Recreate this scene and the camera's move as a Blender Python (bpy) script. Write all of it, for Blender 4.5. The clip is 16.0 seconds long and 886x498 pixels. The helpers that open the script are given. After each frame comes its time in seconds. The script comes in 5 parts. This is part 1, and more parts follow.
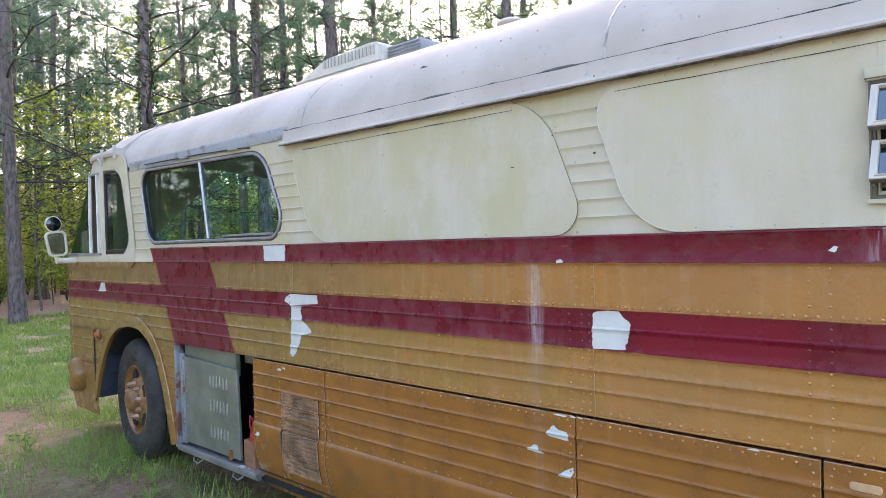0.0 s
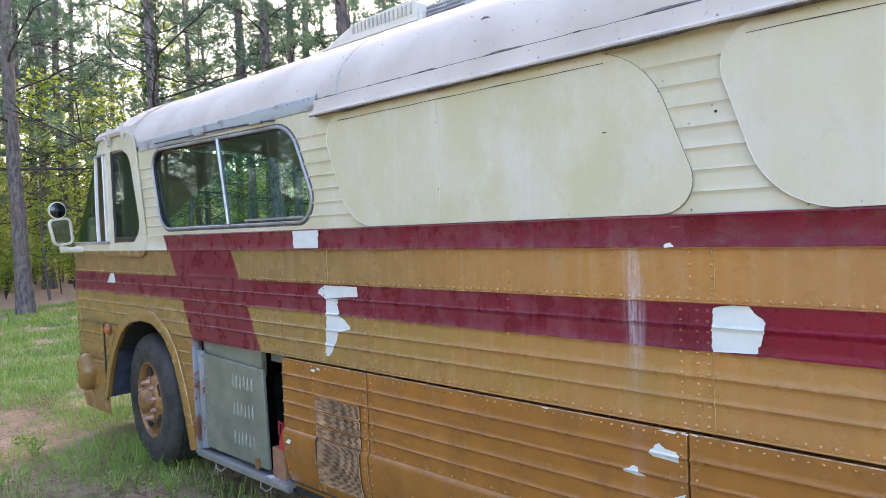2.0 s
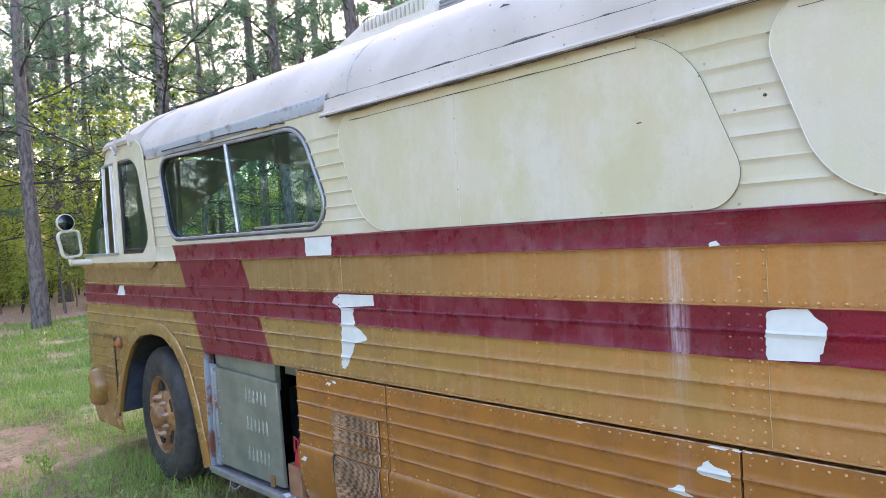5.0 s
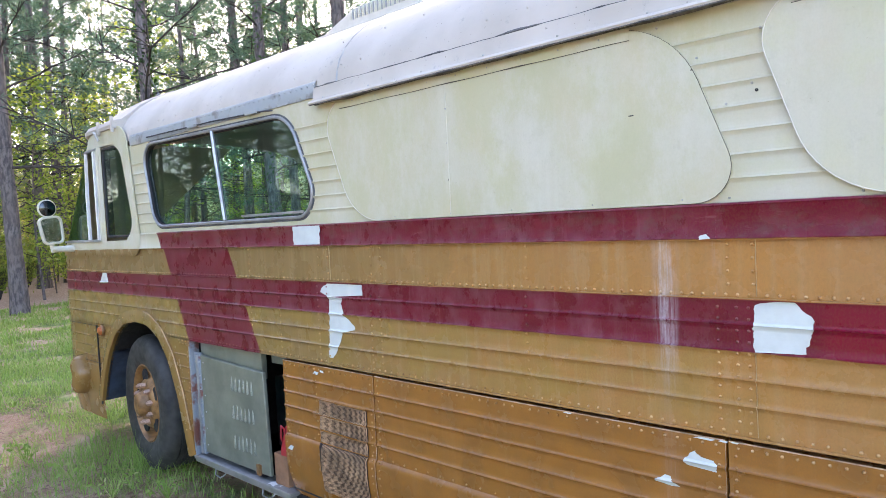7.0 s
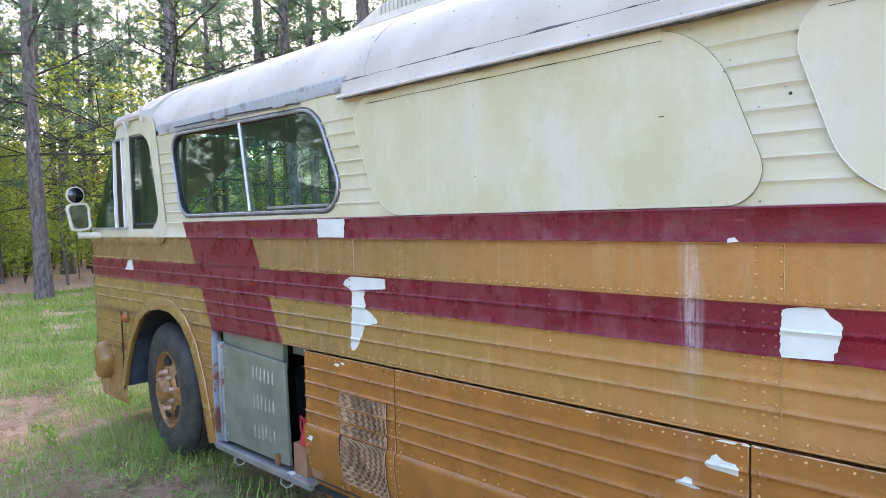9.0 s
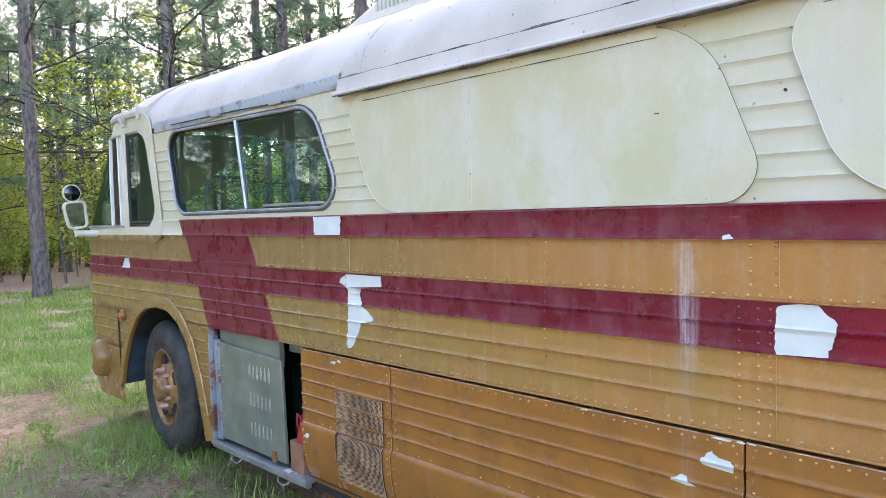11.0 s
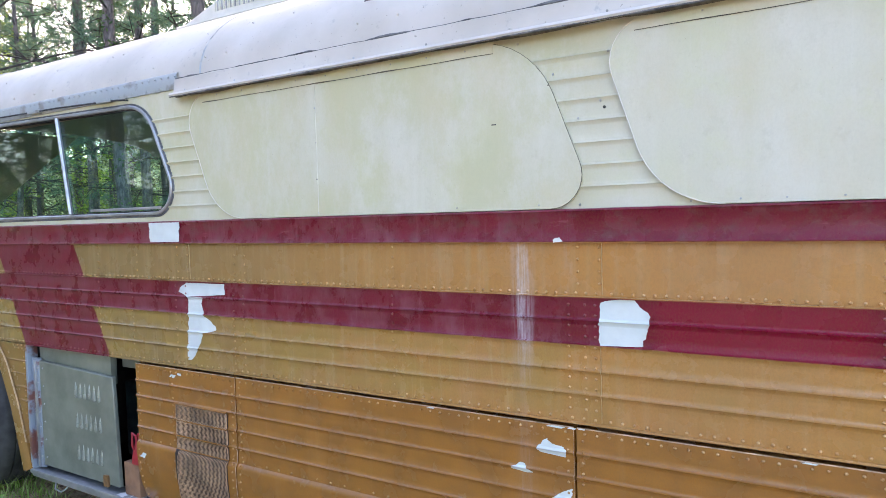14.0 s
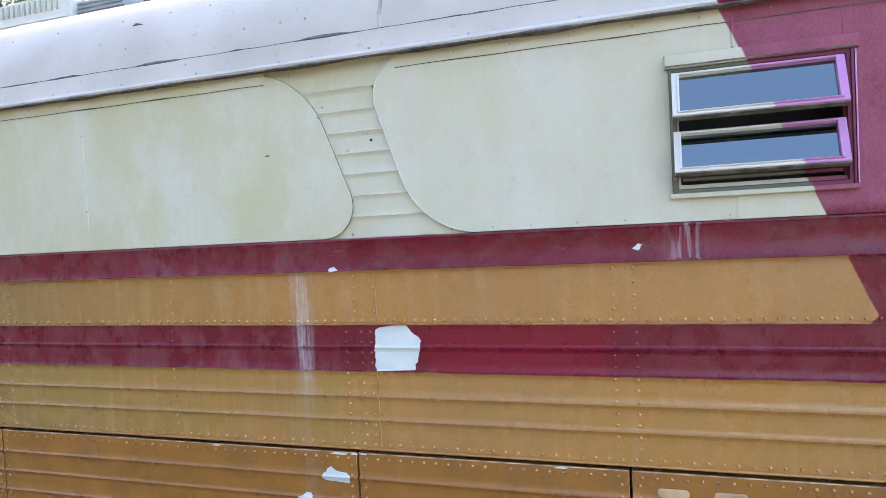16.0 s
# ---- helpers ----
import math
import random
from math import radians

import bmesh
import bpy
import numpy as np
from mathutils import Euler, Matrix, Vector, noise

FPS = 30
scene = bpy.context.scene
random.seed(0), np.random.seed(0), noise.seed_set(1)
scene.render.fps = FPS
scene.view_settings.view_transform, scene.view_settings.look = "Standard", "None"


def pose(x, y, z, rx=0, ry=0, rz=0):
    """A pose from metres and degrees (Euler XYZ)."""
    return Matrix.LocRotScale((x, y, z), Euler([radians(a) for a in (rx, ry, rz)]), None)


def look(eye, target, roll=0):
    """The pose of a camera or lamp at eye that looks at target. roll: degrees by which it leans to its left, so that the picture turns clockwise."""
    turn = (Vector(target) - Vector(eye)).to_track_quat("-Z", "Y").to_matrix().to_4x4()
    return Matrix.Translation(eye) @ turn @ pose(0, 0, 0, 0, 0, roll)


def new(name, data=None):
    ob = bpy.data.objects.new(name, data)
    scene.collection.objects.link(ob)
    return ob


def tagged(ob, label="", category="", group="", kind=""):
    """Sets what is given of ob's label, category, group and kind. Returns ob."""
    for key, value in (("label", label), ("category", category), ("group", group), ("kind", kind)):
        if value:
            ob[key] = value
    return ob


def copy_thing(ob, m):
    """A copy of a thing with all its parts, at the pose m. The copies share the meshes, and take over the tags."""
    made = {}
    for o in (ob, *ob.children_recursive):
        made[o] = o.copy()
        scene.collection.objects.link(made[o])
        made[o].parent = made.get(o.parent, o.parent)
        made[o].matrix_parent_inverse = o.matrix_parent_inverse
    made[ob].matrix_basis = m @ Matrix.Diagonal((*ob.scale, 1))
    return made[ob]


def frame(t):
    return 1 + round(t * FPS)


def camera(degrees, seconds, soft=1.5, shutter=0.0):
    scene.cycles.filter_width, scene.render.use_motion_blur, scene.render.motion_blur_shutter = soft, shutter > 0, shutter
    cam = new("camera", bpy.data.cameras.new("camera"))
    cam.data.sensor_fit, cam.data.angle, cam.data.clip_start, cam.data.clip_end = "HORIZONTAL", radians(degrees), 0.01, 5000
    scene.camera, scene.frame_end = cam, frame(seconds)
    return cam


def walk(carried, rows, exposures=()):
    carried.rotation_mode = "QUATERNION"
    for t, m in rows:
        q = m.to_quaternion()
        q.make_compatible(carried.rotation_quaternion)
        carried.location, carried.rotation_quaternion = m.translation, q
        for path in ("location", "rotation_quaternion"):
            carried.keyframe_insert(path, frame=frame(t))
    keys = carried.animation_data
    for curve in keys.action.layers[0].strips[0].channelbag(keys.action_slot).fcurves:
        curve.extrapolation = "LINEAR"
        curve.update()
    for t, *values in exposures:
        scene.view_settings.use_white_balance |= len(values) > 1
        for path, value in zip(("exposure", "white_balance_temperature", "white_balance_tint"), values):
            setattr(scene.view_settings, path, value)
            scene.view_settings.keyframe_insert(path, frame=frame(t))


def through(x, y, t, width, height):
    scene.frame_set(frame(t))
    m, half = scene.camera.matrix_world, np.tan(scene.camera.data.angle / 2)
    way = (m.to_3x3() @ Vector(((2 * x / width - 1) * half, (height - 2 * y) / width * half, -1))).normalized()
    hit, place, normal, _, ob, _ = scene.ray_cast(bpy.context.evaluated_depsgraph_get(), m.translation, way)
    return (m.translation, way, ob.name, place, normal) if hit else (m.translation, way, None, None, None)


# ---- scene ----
cam = camera(65.8, 16.0, soft=0.65)
PATH = [
    (0, (0.487, -2.375, 1.792), (-0.877, -0.913, 1.767), -1.6),
    (0.5, (0.388, -2.287, 1.791), (-1.012, -0.86, 1.765), -1.4),
    (1, (0.215, -2.274, 1.795), (-1.229, -0.891, 1.755), -2.2),
    (1.5, (0.066, -2.279, 1.801), (-1.356, -0.873, 1.781), -2.7),
    (2, (-0.038, -2.189, 1.79), (-1.415, -0.74, 1.721), -2.2),
    (2.5, (-0.114, -2.075, 1.796), (-1.495, -0.629, 1.724), -2.1),
    (3, (-0.14, -2.072, 1.799), (-1.54, -0.645, 1.735), -3.1),
    (3.5, (-0.148, -2.098, 1.796), (-1.586, -0.71, 1.739), -3.1),
    (4, (-0.168, -2.116, 1.788), (-1.587, -0.707, 1.725), -2.8),
    (4.2, (-0.184, -2.065, 1.779), (-1.607, -0.661, 1.728), -3.2),
    (6.5, (-0.196, -2.109, 1.792), (-1.567, -0.655, 1.712), -3.0),
    (7, (-0.209, -2.095, 1.79), (-1.579, -0.641, 1.703), -2.9),
    (7.5, (-0.218, -2.1, 1.8), (-1.626, -0.683, 1.699), -3.1),
    (8, (-0.215, -2.107, 1.793), (-1.643, -0.711, 1.685), -2.1),
    (8.5, (-0.222, -2.112, 1.794), (-1.644, -0.709, 1.684), -1.7),
    (9, (-0.221, -2.124, 1.792), (-1.628, -0.706, 1.695), -1.5),
    (11.5, (-0.211, -2.105, 1.791), (-1.616, -0.686, 1.684), -1.6),
    (12, (-0.201, -2.097, 1.795), (-1.623, -0.695, 1.681), -1.8),
    (12.5, (-0.178, -2.086, 1.78), (-1.6, -0.685, 1.661), -1.3),
    (13, (-0.174, -2.101, 1.768), (-1.473, -0.583, 1.676), 0.0),
    (13.5, (-0.182, -2.112, 1.773), (-1.352, -0.492, 1.691), -0.2),
    (14, (-0.185, -2.147, 1.786), (-1.242, -0.453, 1.689), -1.6),
    (14.5, (-0.17, -2.164, 1.781), (-1.152, -0.426, 1.66), -1.9),
    (15, (-0.1, -2.136, 1.769), (-0.986, -0.345, 1.674), -1.5),
    (15.5, (-0.045, -2.102, 1.806), (-0.773, -0.241, 1.732), -2.1),
    (16, (0.049, -2.075, 1.832), (-0.608, -0.188, 1.756), -3.1),
]
walk(cam, [(t, look(eye, target, roll)) for t, eye, target, roll in PATH],
     [(0, 2.61, 6800, 24), (1, 2.71, 6780, 24), (2.5, 2.76, 6740, 24), (7, 2.91, 6680, 24), (12.5, 2.94, 6640, 23), (13.5, 2.90, 6580, 24), (14.5, 2.89, 6560, 24), (15.5, 2.83, 6500, 22), (16, 2.77, 6460, 21)])

# ---- light ----
world = bpy.data.worlds.new("world")
scene.world = world
world.use_nodes = True
wn = world.node_tree
sky = wn.nodes.new("ShaderNodeTexSky")
sky.sky_type = "NISHITA"
sky.sun_disc = False
SUN_EL, SUN_AZ = radians(33), radians(-42)
sky.sun_elevation, sky.sun_rotation = SUN_EL, SUN_AZ
sky.air_density, sky.dust_density = 1.0, 2.5
wn.nodes["Background"].inputs[1].default_value = 0.15
wn.links.new(sky.outputs[0], wn.nodes["Background"].inputs[0])
sun = new("sun", bpy.data.lights.new("sun", "SUN"))
sun.data.energy, sun.data.angle, sun.data.color = 1.15, radians(10), (1.0, 0.87, 0.68)
sun_dir = Vector((math.sin(SUN_AZ) * math.cos(SUN_EL), math.cos(SUN_AZ) * math.cos(SUN_EL), math.sin(SUN_EL)))
sun.matrix_world = look(sun_dir * 60, (0, 0, 0))


# ---- materials ----
class Graph:
    """Short names for the nodes of one material."""

    def __init__(self, name, rough=0.6, metal=0.0):
        self.mat = bpy.data.materials.new(name)
        self.mat.use_nodes = True
        self.t = self.mat.node_tree
        self.bsdf = self.t.nodes["Principled BSDF"]
        self.put("Roughness", rough), self.put("Metallic", metal)
        geo = self.t.nodes.new("ShaderNodeNewGeometry")
        self.pos = geo.outputs["Position"]
        self.island = geo.outputs["Random Per Island"]
        sep = self.t.nodes.new("ShaderNodeSeparateXYZ")
        self.t.links.new(self.pos, sep.inputs[0])
        self.x, self.y, self.z = sep.outputs

    def link(self, value, socket):
        if isinstance(value, bpy.types.NodeSocket):
            self.t.links.new(value, socket)
        else:
            socket.default_value = value

    def put(self, name, value):
        self.link(value, self.bsdf.inputs[name])

    def math(self, op, a, b=0.0, c=0.0):
        n = self.t.nodes.new("ShaderNodeMath")
        n.operation = op
        for v, s in zip((a, b, c), n.inputs):
            self.link(v, s)
        return n.outputs[0]

    def step(self, v, lo, hi, a=0.0, b=1.0):
        n = self.t.nodes.new("ShaderNodeMapRange")
        n.interpolation_type = "SMOOTHSTEP"
        for v_, s in zip((v, lo, hi, a, b), n.inputs):
            self.link(v_, s)
        return n.outputs[0]

    def band(self, v, lo, hi, soft=0.002):
        return self.math("MULTIPLY", self.step(v, lo - soft, lo + soft), self.step(v, hi - soft, hi + soft, 1.0, 0.0))

    def mix(self, f, a, b):
        n = self.t.nodes.new("ShaderNodeMix")
        n.data_type = "RGBA"
        self.link(f, n.inputs[0])
        for v, s in ((a, n.inputs[6]), (b, n.inputs[7])):
            self.link((*v, 1) if isinstance(v, tuple) else v, s)
        return n.outputs[2]

    def noise(self, scale, detail=4.0, stretch=(1, 1, 1), rough=0.55, vec=None):
        m = self.t.nodes.new("ShaderNodeMapping")
        self.t.links.new(vec or self.pos, m.inputs[0])
        m.inputs["Scale"].default_value = stretch
        n = self.t.nodes.new("ShaderNodeTexNoise")
        self.t.links.new(m.outputs[0], n.inputs["Vector"])
        n.inputs["Scale"].default_value, n.inputs["Detail"].default_value, n.inputs["Roughness"].default_value = scale, detail, rough
        return n.outputs["Fac"]

    def bump(self, height, strength=0.3, dist=0.01):
        n = self.t.nodes.new("ShaderNodeBump")
        n.inputs["Strength"].default_value, n.inputs["Distance"].default_value = strength, dist
        self.link(height, n.inputs["Height"])
        self.put("Normal", n.outputs[0])

    def color(self, c):
        self.put("Base Color", (*c, 1) if isinstance(c, tuple) else c)

    def object_random(self):
        return self.t.nodes.new("ShaderNodeObjectInfo").outputs["Random"]


def plain(name, c, rough=0.6, metal=0.0, vary=0.25, scale=9.0, bump=0.1):
    g = Graph(name, rough, metal)
    n = g.noise(scale, 5)
    dark = tuple(v * (1 - vary) for v in c)
    light = tuple(min(1, v * (1 + vary)) for v in c)
    g.color(g.mix(g.step(n, 0.3, 0.7), dark, light))
    g.put("Roughness", g.step(g.noise(scale * 3), 0.3, 0.7, max(0.05, rough - 0.1), min(1, rough + 0.12)))
    g.bump(g.noise(scale * 12, 3), bump, 0.004)
    return g.mat


def bus_paint(name="bus_paint", worn=0.0):
    g = Graph(name, 0.4)
    warp = g.math("MULTIPLY", g.math("SUBTRACT", g.noise(9, 3), 0.5), 0.006)
    z = g.math("ADD", g.z, warp)
    x = g.math("ADD", g.x, warp)
    fine, mid, big = g.noise(60, 4), g.noise(7, 5), g.noise(1.3, 4)
    streak = g.noise(1.0, 4, (26, 26, 0.7))
    streak2 = g.noise(1.0, 4, (7, 7, 0.35))
    # cream, with algae and chalky runs
    cream = g.mix(g.step(streak2, 0.38, 0.66), (0.525, 0.505, 0.375), (0.56, 0.54, 0.425))
    cream = g.mix(g.math("MULTIPLY", g.step(g.noise(2.6, 5, (1, 1, 0.6)), 0.48, 0.70), 0.5), cream, (0.49, 0.49, 0.28))
    cream = g.mix(g.math("MULTIPLY", g.step(g.noise(4.5, 8, (1, 1, 1), 0.72), 0.5, 0.66), 0.5), cream, (0.50, 0.50, 0.30))
    cream = g.mix(g.math("MULTIPLY", g.step(g.noise(17, 6, (1, 1, 0.8), 0.7), 0.55, 0.7), 0.42), cream, (0.44, 0.42, 0.30))
    cream = g.mix(g.math("MULTIPLY", g.step(streak, 0.60, 0.78), 0.12), cream, (0.66, 0.66, 0.60))
    cream = g.mix(g.math("MULTIPLY", g.step(g.noise(5, 6, (1, 1, 0.8), 0.65), 0.5, 0.72), 0.48), cream, (0.47, 0.45, 0.30))
    # the forward sheets are greener with algae than the aft ones
    algae = g.math("MULTIPLY", g.step(g.x, -0.85, -1.05), g.step(g.noise(2.7, 7, (1, 1, 0.6), 0.72), 0.40, 0.60, 0.06, 0.68))
    algae = g.math("MULTIPLY", algae, g.step(g.z, 1.79, 1.81))
    cream = g.mix(algae, cream, (0.44, 0.425, 0.235))
    tan = g.math("MULTIPLY", g.step(g.noise(3.4, 6, (1, 1, 0.5), 0.7), 0.46, 0.66), 0.4)
    cream = g.mix(tan, cream, (0.50, 0.445, 0.285))
    # gold
    gold = g.mix(g.step(big, 0.4, 0.62), (0.41, 0.188, 0.046), (0.375, 0.178, 0.054))
    # darker olive towards the front, with the dimmer light there painted in
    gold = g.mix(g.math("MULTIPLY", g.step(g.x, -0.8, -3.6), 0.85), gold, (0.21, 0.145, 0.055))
    gold = g.mix(g.math("MULTIPLY", g.step(streak, 0.5, 0.7), 0.30), gold, (0.45, 0.28, 0.13))
    gold = g.mix(g.math("MULTIPLY", g.step(mid, 0.52, 0.7), 0.35), gold, (0.27, 0.16, 0.04))
    # the fluted sheets have faded to olive in blotches and runs
    fade = g.math("MULTIPLY", g.band(g.z, 1.10, 1.36, 0.03), g.step(g.x, -0.35, -1.6, 0.25, 1.0))
    fade = g.math("MULTIPLY", fade, g.step(g.noise(3.2, 6, (1, 1, 1.6), 0.65), 0.36, 0.60))
    gold = g.mix(g.math("MULTIPLY", fade, 0.72), gold, (0.30, 0.185, 0.044))
    runs = g.step(g.noise(1.0, 5, (34, 34, 2.2), 0.7), 0.52, 0.66)
    gold = g.mix(g.math("MULTIPLY", runs, g.step(g.x, -0.9, -1.5, 0.08, 0.32)), gold, (0.43, 0.31, 0.15))
    low = g.mix(g.step(mid, 0.35, 0.65), (0.315, 0.128, 0.023), (0.255, 0.106, 0.022))
    low = g.mix(g.math("MULTIPLY", g.step(streak, 0.55, 0.75), 0.2), low, (0.38, 0.20, 0.075))
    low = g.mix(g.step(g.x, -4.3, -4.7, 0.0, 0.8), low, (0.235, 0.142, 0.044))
    gold = g.mix(g.step(z, 1.07, 1.078), low, gold)
    # maroon, chalked where it weathered
    red = g.mix(g.step(mid, 0.35, 0.65), (0.125, 0.002, 0.014), (0.155, 0.005, 0.022))
    chalk = g.math("MULTIPLY", g.step(g.noise(11, 6, (1, 1, 0.7), 0.7), 0.42, 0.66), g.math("MAXIMUM", g.step(g.x, -0.78, -1.4, 0.0, 0.75), g.step(g.x, -0.2, 0.1, 0.0, 0.45)))
    red = g.mix(g.math("MULTIPLY", chalk, 0.55), red, (0.24, 0.085, 0.10))
    scrub = g.math("MULTIPLY", g.step(g.noise(1, 6, (48, 48, 5), 0.75), 0.52, 0.68), g.step(g.x, -0.85, -1.2, 0.0, 0.32))
    red = g.mix(scrub, red, (0.27, 0.10, 0.12))
    fresh = g.math("MULTIPLY", g.band(g.x, -0.75, -0.17, 0.05), g.step(g.z, 1.52, 1.50))
    red = g.mix(g.math("MULTIPLY", fresh, 0.8), red, (0.20, 0.002, 0.020))
    dull = g.math("MULTIPLY", g.step(g.z, 1.80, 1.84), g.step(g.noise(6, 6, (1, 1, 0.6), 0.65), 0.35, 0.62, 0.5, 0.9))
    red = g.mix(dull, red, (0.30, 0.075, 0.125))
    grime = g.math("MULTIPLY", g.band(g.z, 1.69, 1.797), g.step(g.noise(16, 7, (0.7, 1, 1), 0.75), 0.48, 0.66))
    red = g.mix(g.math("MULTIPLY", grime, 0.55), red, (0.13, 0.055, 0.05))
    scuff = g.math("MULTIPLY", g.band(g.z, 1.69, 1.797), g.step(g.noise(1, 5, (9, 9, 40), 0.7), 0.6, 0.72))
    red = g.mix(g.math("MULTIPLY", scuff, 0.35), red, (0.33, 0.13, 0.14))
    # layout of the colours
    dl = g.math("MULTIPLY_ADD", g.math("SUBTRACT", 1.811, z), 0.475, -4.866)
    dr = g.math("MULTIPLY_ADD", g.math("SUBTRACT", 1.789, z), 0.50, -4.009)
    rear = g.math("MULTIPLY_ADD", g.math("SUBTRACT", 2.395, z), 0.43, 0.162)
    rear = g.math("SUBTRACT", rear, g.math("MULTIPLY", g.math("POWER", g.step(z, 1.535, 1.500), 2.0), g.math("MULTIPLY", g.step(z, 1.60, 1.58), 0.035)))
    past = lambda edge, soft=0.003: g.step(g.math("SUBTRACT", x, edge), -soft, soft)
    diag = g.math("MULTIPLY", past(dl), g.math("SUBTRACT", 1.0, past(dr)))
    diag = g.math("MULTIPLY", diag, g.math("MULTIPLY", g.step(z, 1.70, 1.69), g.step(z, 1.066, 1.074)))
    belt = g.math("MULTIPLY", g.band(z, 1.688, 1.797), past(dl))
    stripe = g.band(z, 1.347, 1.505)
    aft = g.math("MULTIPLY", past(rear), g.step(z, 1.500, 1.506))
    is_red = g.math("MAXIMUM", g.math("MAXIMUM", diag, belt), g.math("MAXIMUM", stripe, aft))
    front_cream = g.math("MULTIPLY", g.step(z, 1.686, 1.69), g.math("SUBTRACT", 1.0, past(dl)))
    is_cream = g.math("MAXIMUM", g.step(z, 1.793, 1.797), front_cream)
    col = g.mix(is_cream, gold, cream)
    col = g.mix(is_red, col, red)
    # white run-off below the belt joint, and fainter ones
    run = g.math("MULTIPLY", g.band(x, -1.235, -1.175, 0.025), g.step(g.noise(1, 6, (75, 75, 4), 0.75), 0.36, 0.66))
    run = g.math("MULTIPLY", run, g.math("MULTIPLY", g.step(z, 1.12, 1.5, 0.08, 0.6), g.step(z, 1.68, 1.69, 1.0, 0.0)))
    run2 = g.math("MULTIPLY", g.band(x, 0.02, 0.10, 0.03), g.math("MULTIPLY", g.band(z, 1.69, 1.80), g.step(g.noise(1, 3, (80, 80, 4)), 0.45, 0.6)))
    run3 = g.math("MULTIPLY", g.band(x, -1.045, -1.03, 0.012), g.math("MULTIPLY", g.band(z, 1.52, 1.69, 0.02), g.step(g.noise(1, 4, (70, 70, 6)), 0.4, 0.7, 0.0, 0.35)))
    col = g.mix(g.math("MAXIMUM", g.math("MAXIMUM", run, run3), g.math("MULTIPLY", run2, 0.28)), col, (0.60, 0.58, 0.58))
    # fine grain of the old enamel, and specks of dirt
    grain = g.math("MULTIPLY", g.step(g.noise(170, 4, (1, 1, 0.6), 0.75), 0.42, 0.62), g.step(is_cream, 0.0, 1.0, 0.22, 0.10))
    col = g.mix(grain, col, g.mix(is_cream, (0.17, 0.085, 0.03), (0.36, 0.35, 0.25)))
    col = g.mix(g.math("MULTIPLY", g.step(g.noise(90, 3, (1, 1, 1), 0.7), 0.70, 0.78), 0.35), col, (0.10, 0.075, 0.04))
    # paler gold on rivet heads paints their highlights in, with some wear
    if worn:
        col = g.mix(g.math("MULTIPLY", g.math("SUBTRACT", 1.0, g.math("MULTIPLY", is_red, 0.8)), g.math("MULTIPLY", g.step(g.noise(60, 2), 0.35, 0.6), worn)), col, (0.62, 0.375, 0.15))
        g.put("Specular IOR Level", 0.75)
    g.color(col)
    gloss = g.math("ADD", g.step(mid, 0.3, 0.7, 0.20, 0.34), g.step(g.z, 1.05, 1.09, -0.03, 0.0))
    rough = g.step(is_cream, 0.0, 1.0, gloss, 0.6)
    if not worn:
        g.put("Specular IOR Level", g.step(is_red, 0.0, 1.0, 0.45, 0.25))
    g.put("Roughness", g.math("ADD", rough, g.math("MULTIPLY", chalk, g.math("MULTIPLY", is_red, 0.25))))
    g.bump(g.math("ADD", g.noise(5.0, 4), g.math("MULTIPLY", g.noise(45, 6, (1, 1, 1), 0.75), 0.22)), 0.38, 0.008)
    return g.mat


def roof_paint():
    g = Graph("roof_paint", 0.8)
    g.put("Specular IOR Level", 0.12)
    c = g.mix(g.step(g.noise(2.0, 5), 0.35, 0.65), (0.445, 0.408, 0.345), (0.53, 0.49, 0.425))
    c = g.mix(g.math("MULTIPLY", g.step(g.noise(14, 6, (1, 1, 1), 0.7), 0.6, 0.72), 0.5), c, (0.30, 0.30, 0.28))
    c = g.mix(g.math("MULTIPLY", g.step(g.noise(70, 2), 0.7, 0.76), 0.6), c, (0.18, 0.17, 0.15))
    rear = g.math("MULTIPLY_ADD", g.math("SUBTRACT", 2.395, g.z), 0.43, 0.162)
    c = g.mix(g.step(g.math("SUBTRACT", g.x, rear), -0.003, 0.003), c, (0.14, 0.014, 0.035))
    g.color(c)
    g.bump(g.math("ADD", g.noise(2.2, 4), g.math("MULTIPLY", g.noise(40, 4), 0.12)), 0.35, 0.012)
    return g.mat


def old_strip():
    g = Graph("bare_strip", 0.5, 0.3)
    c = g.mix(g.step(g.noise(1.4, 3, (1, 1, 3)), 0.45, 0.55), (0.43, 0.41, 0.345), (0.34, 0.36, 0.345))
    c = g.mix(g.step(g.noise(9, 5), 0.52, 0.68), c, (0.22, 0.21, 0.18))
    g.color(c)
    g.bump(g.noise(30, 4), 0.3, 0.004)
    return g.mat


def glass(name, tint, ior=1.5):
    m = bpy.data.materials.new(name)
    m.use_nodes = True
    t = m.node_tree
    t.nodes.remove(t.nodes["Principled BSDF"])
    clear, gloss = t.nodes.new("ShaderNodeBsdfTransparent"), t.nodes.new("ShaderNodeBsdfGlossy")
    fres, mixer = t.nodes.new("ShaderNodeFresnel"), t.nodes.new("ShaderNodeMixShader")
    clear.inputs[0].default_value = (*tint, 1)
    gloss.inputs["Roughness"].default_value = 0.015
    gloss.inputs[0].default_value = (0.78, 0.95, 0.95, 1)
    fres.inputs[0].default_value = ior
    t.links.new(fres.outputs[0], mixer.inputs[0])
    t.links.new(clear.outputs[0], mixer.inputs[1])
    t.links.new(gloss.outputs[0], mixer.inputs[2])
    t.links.new(mixer.outputs[0], t.nodes["Material Output"].inputs[0])
    return m


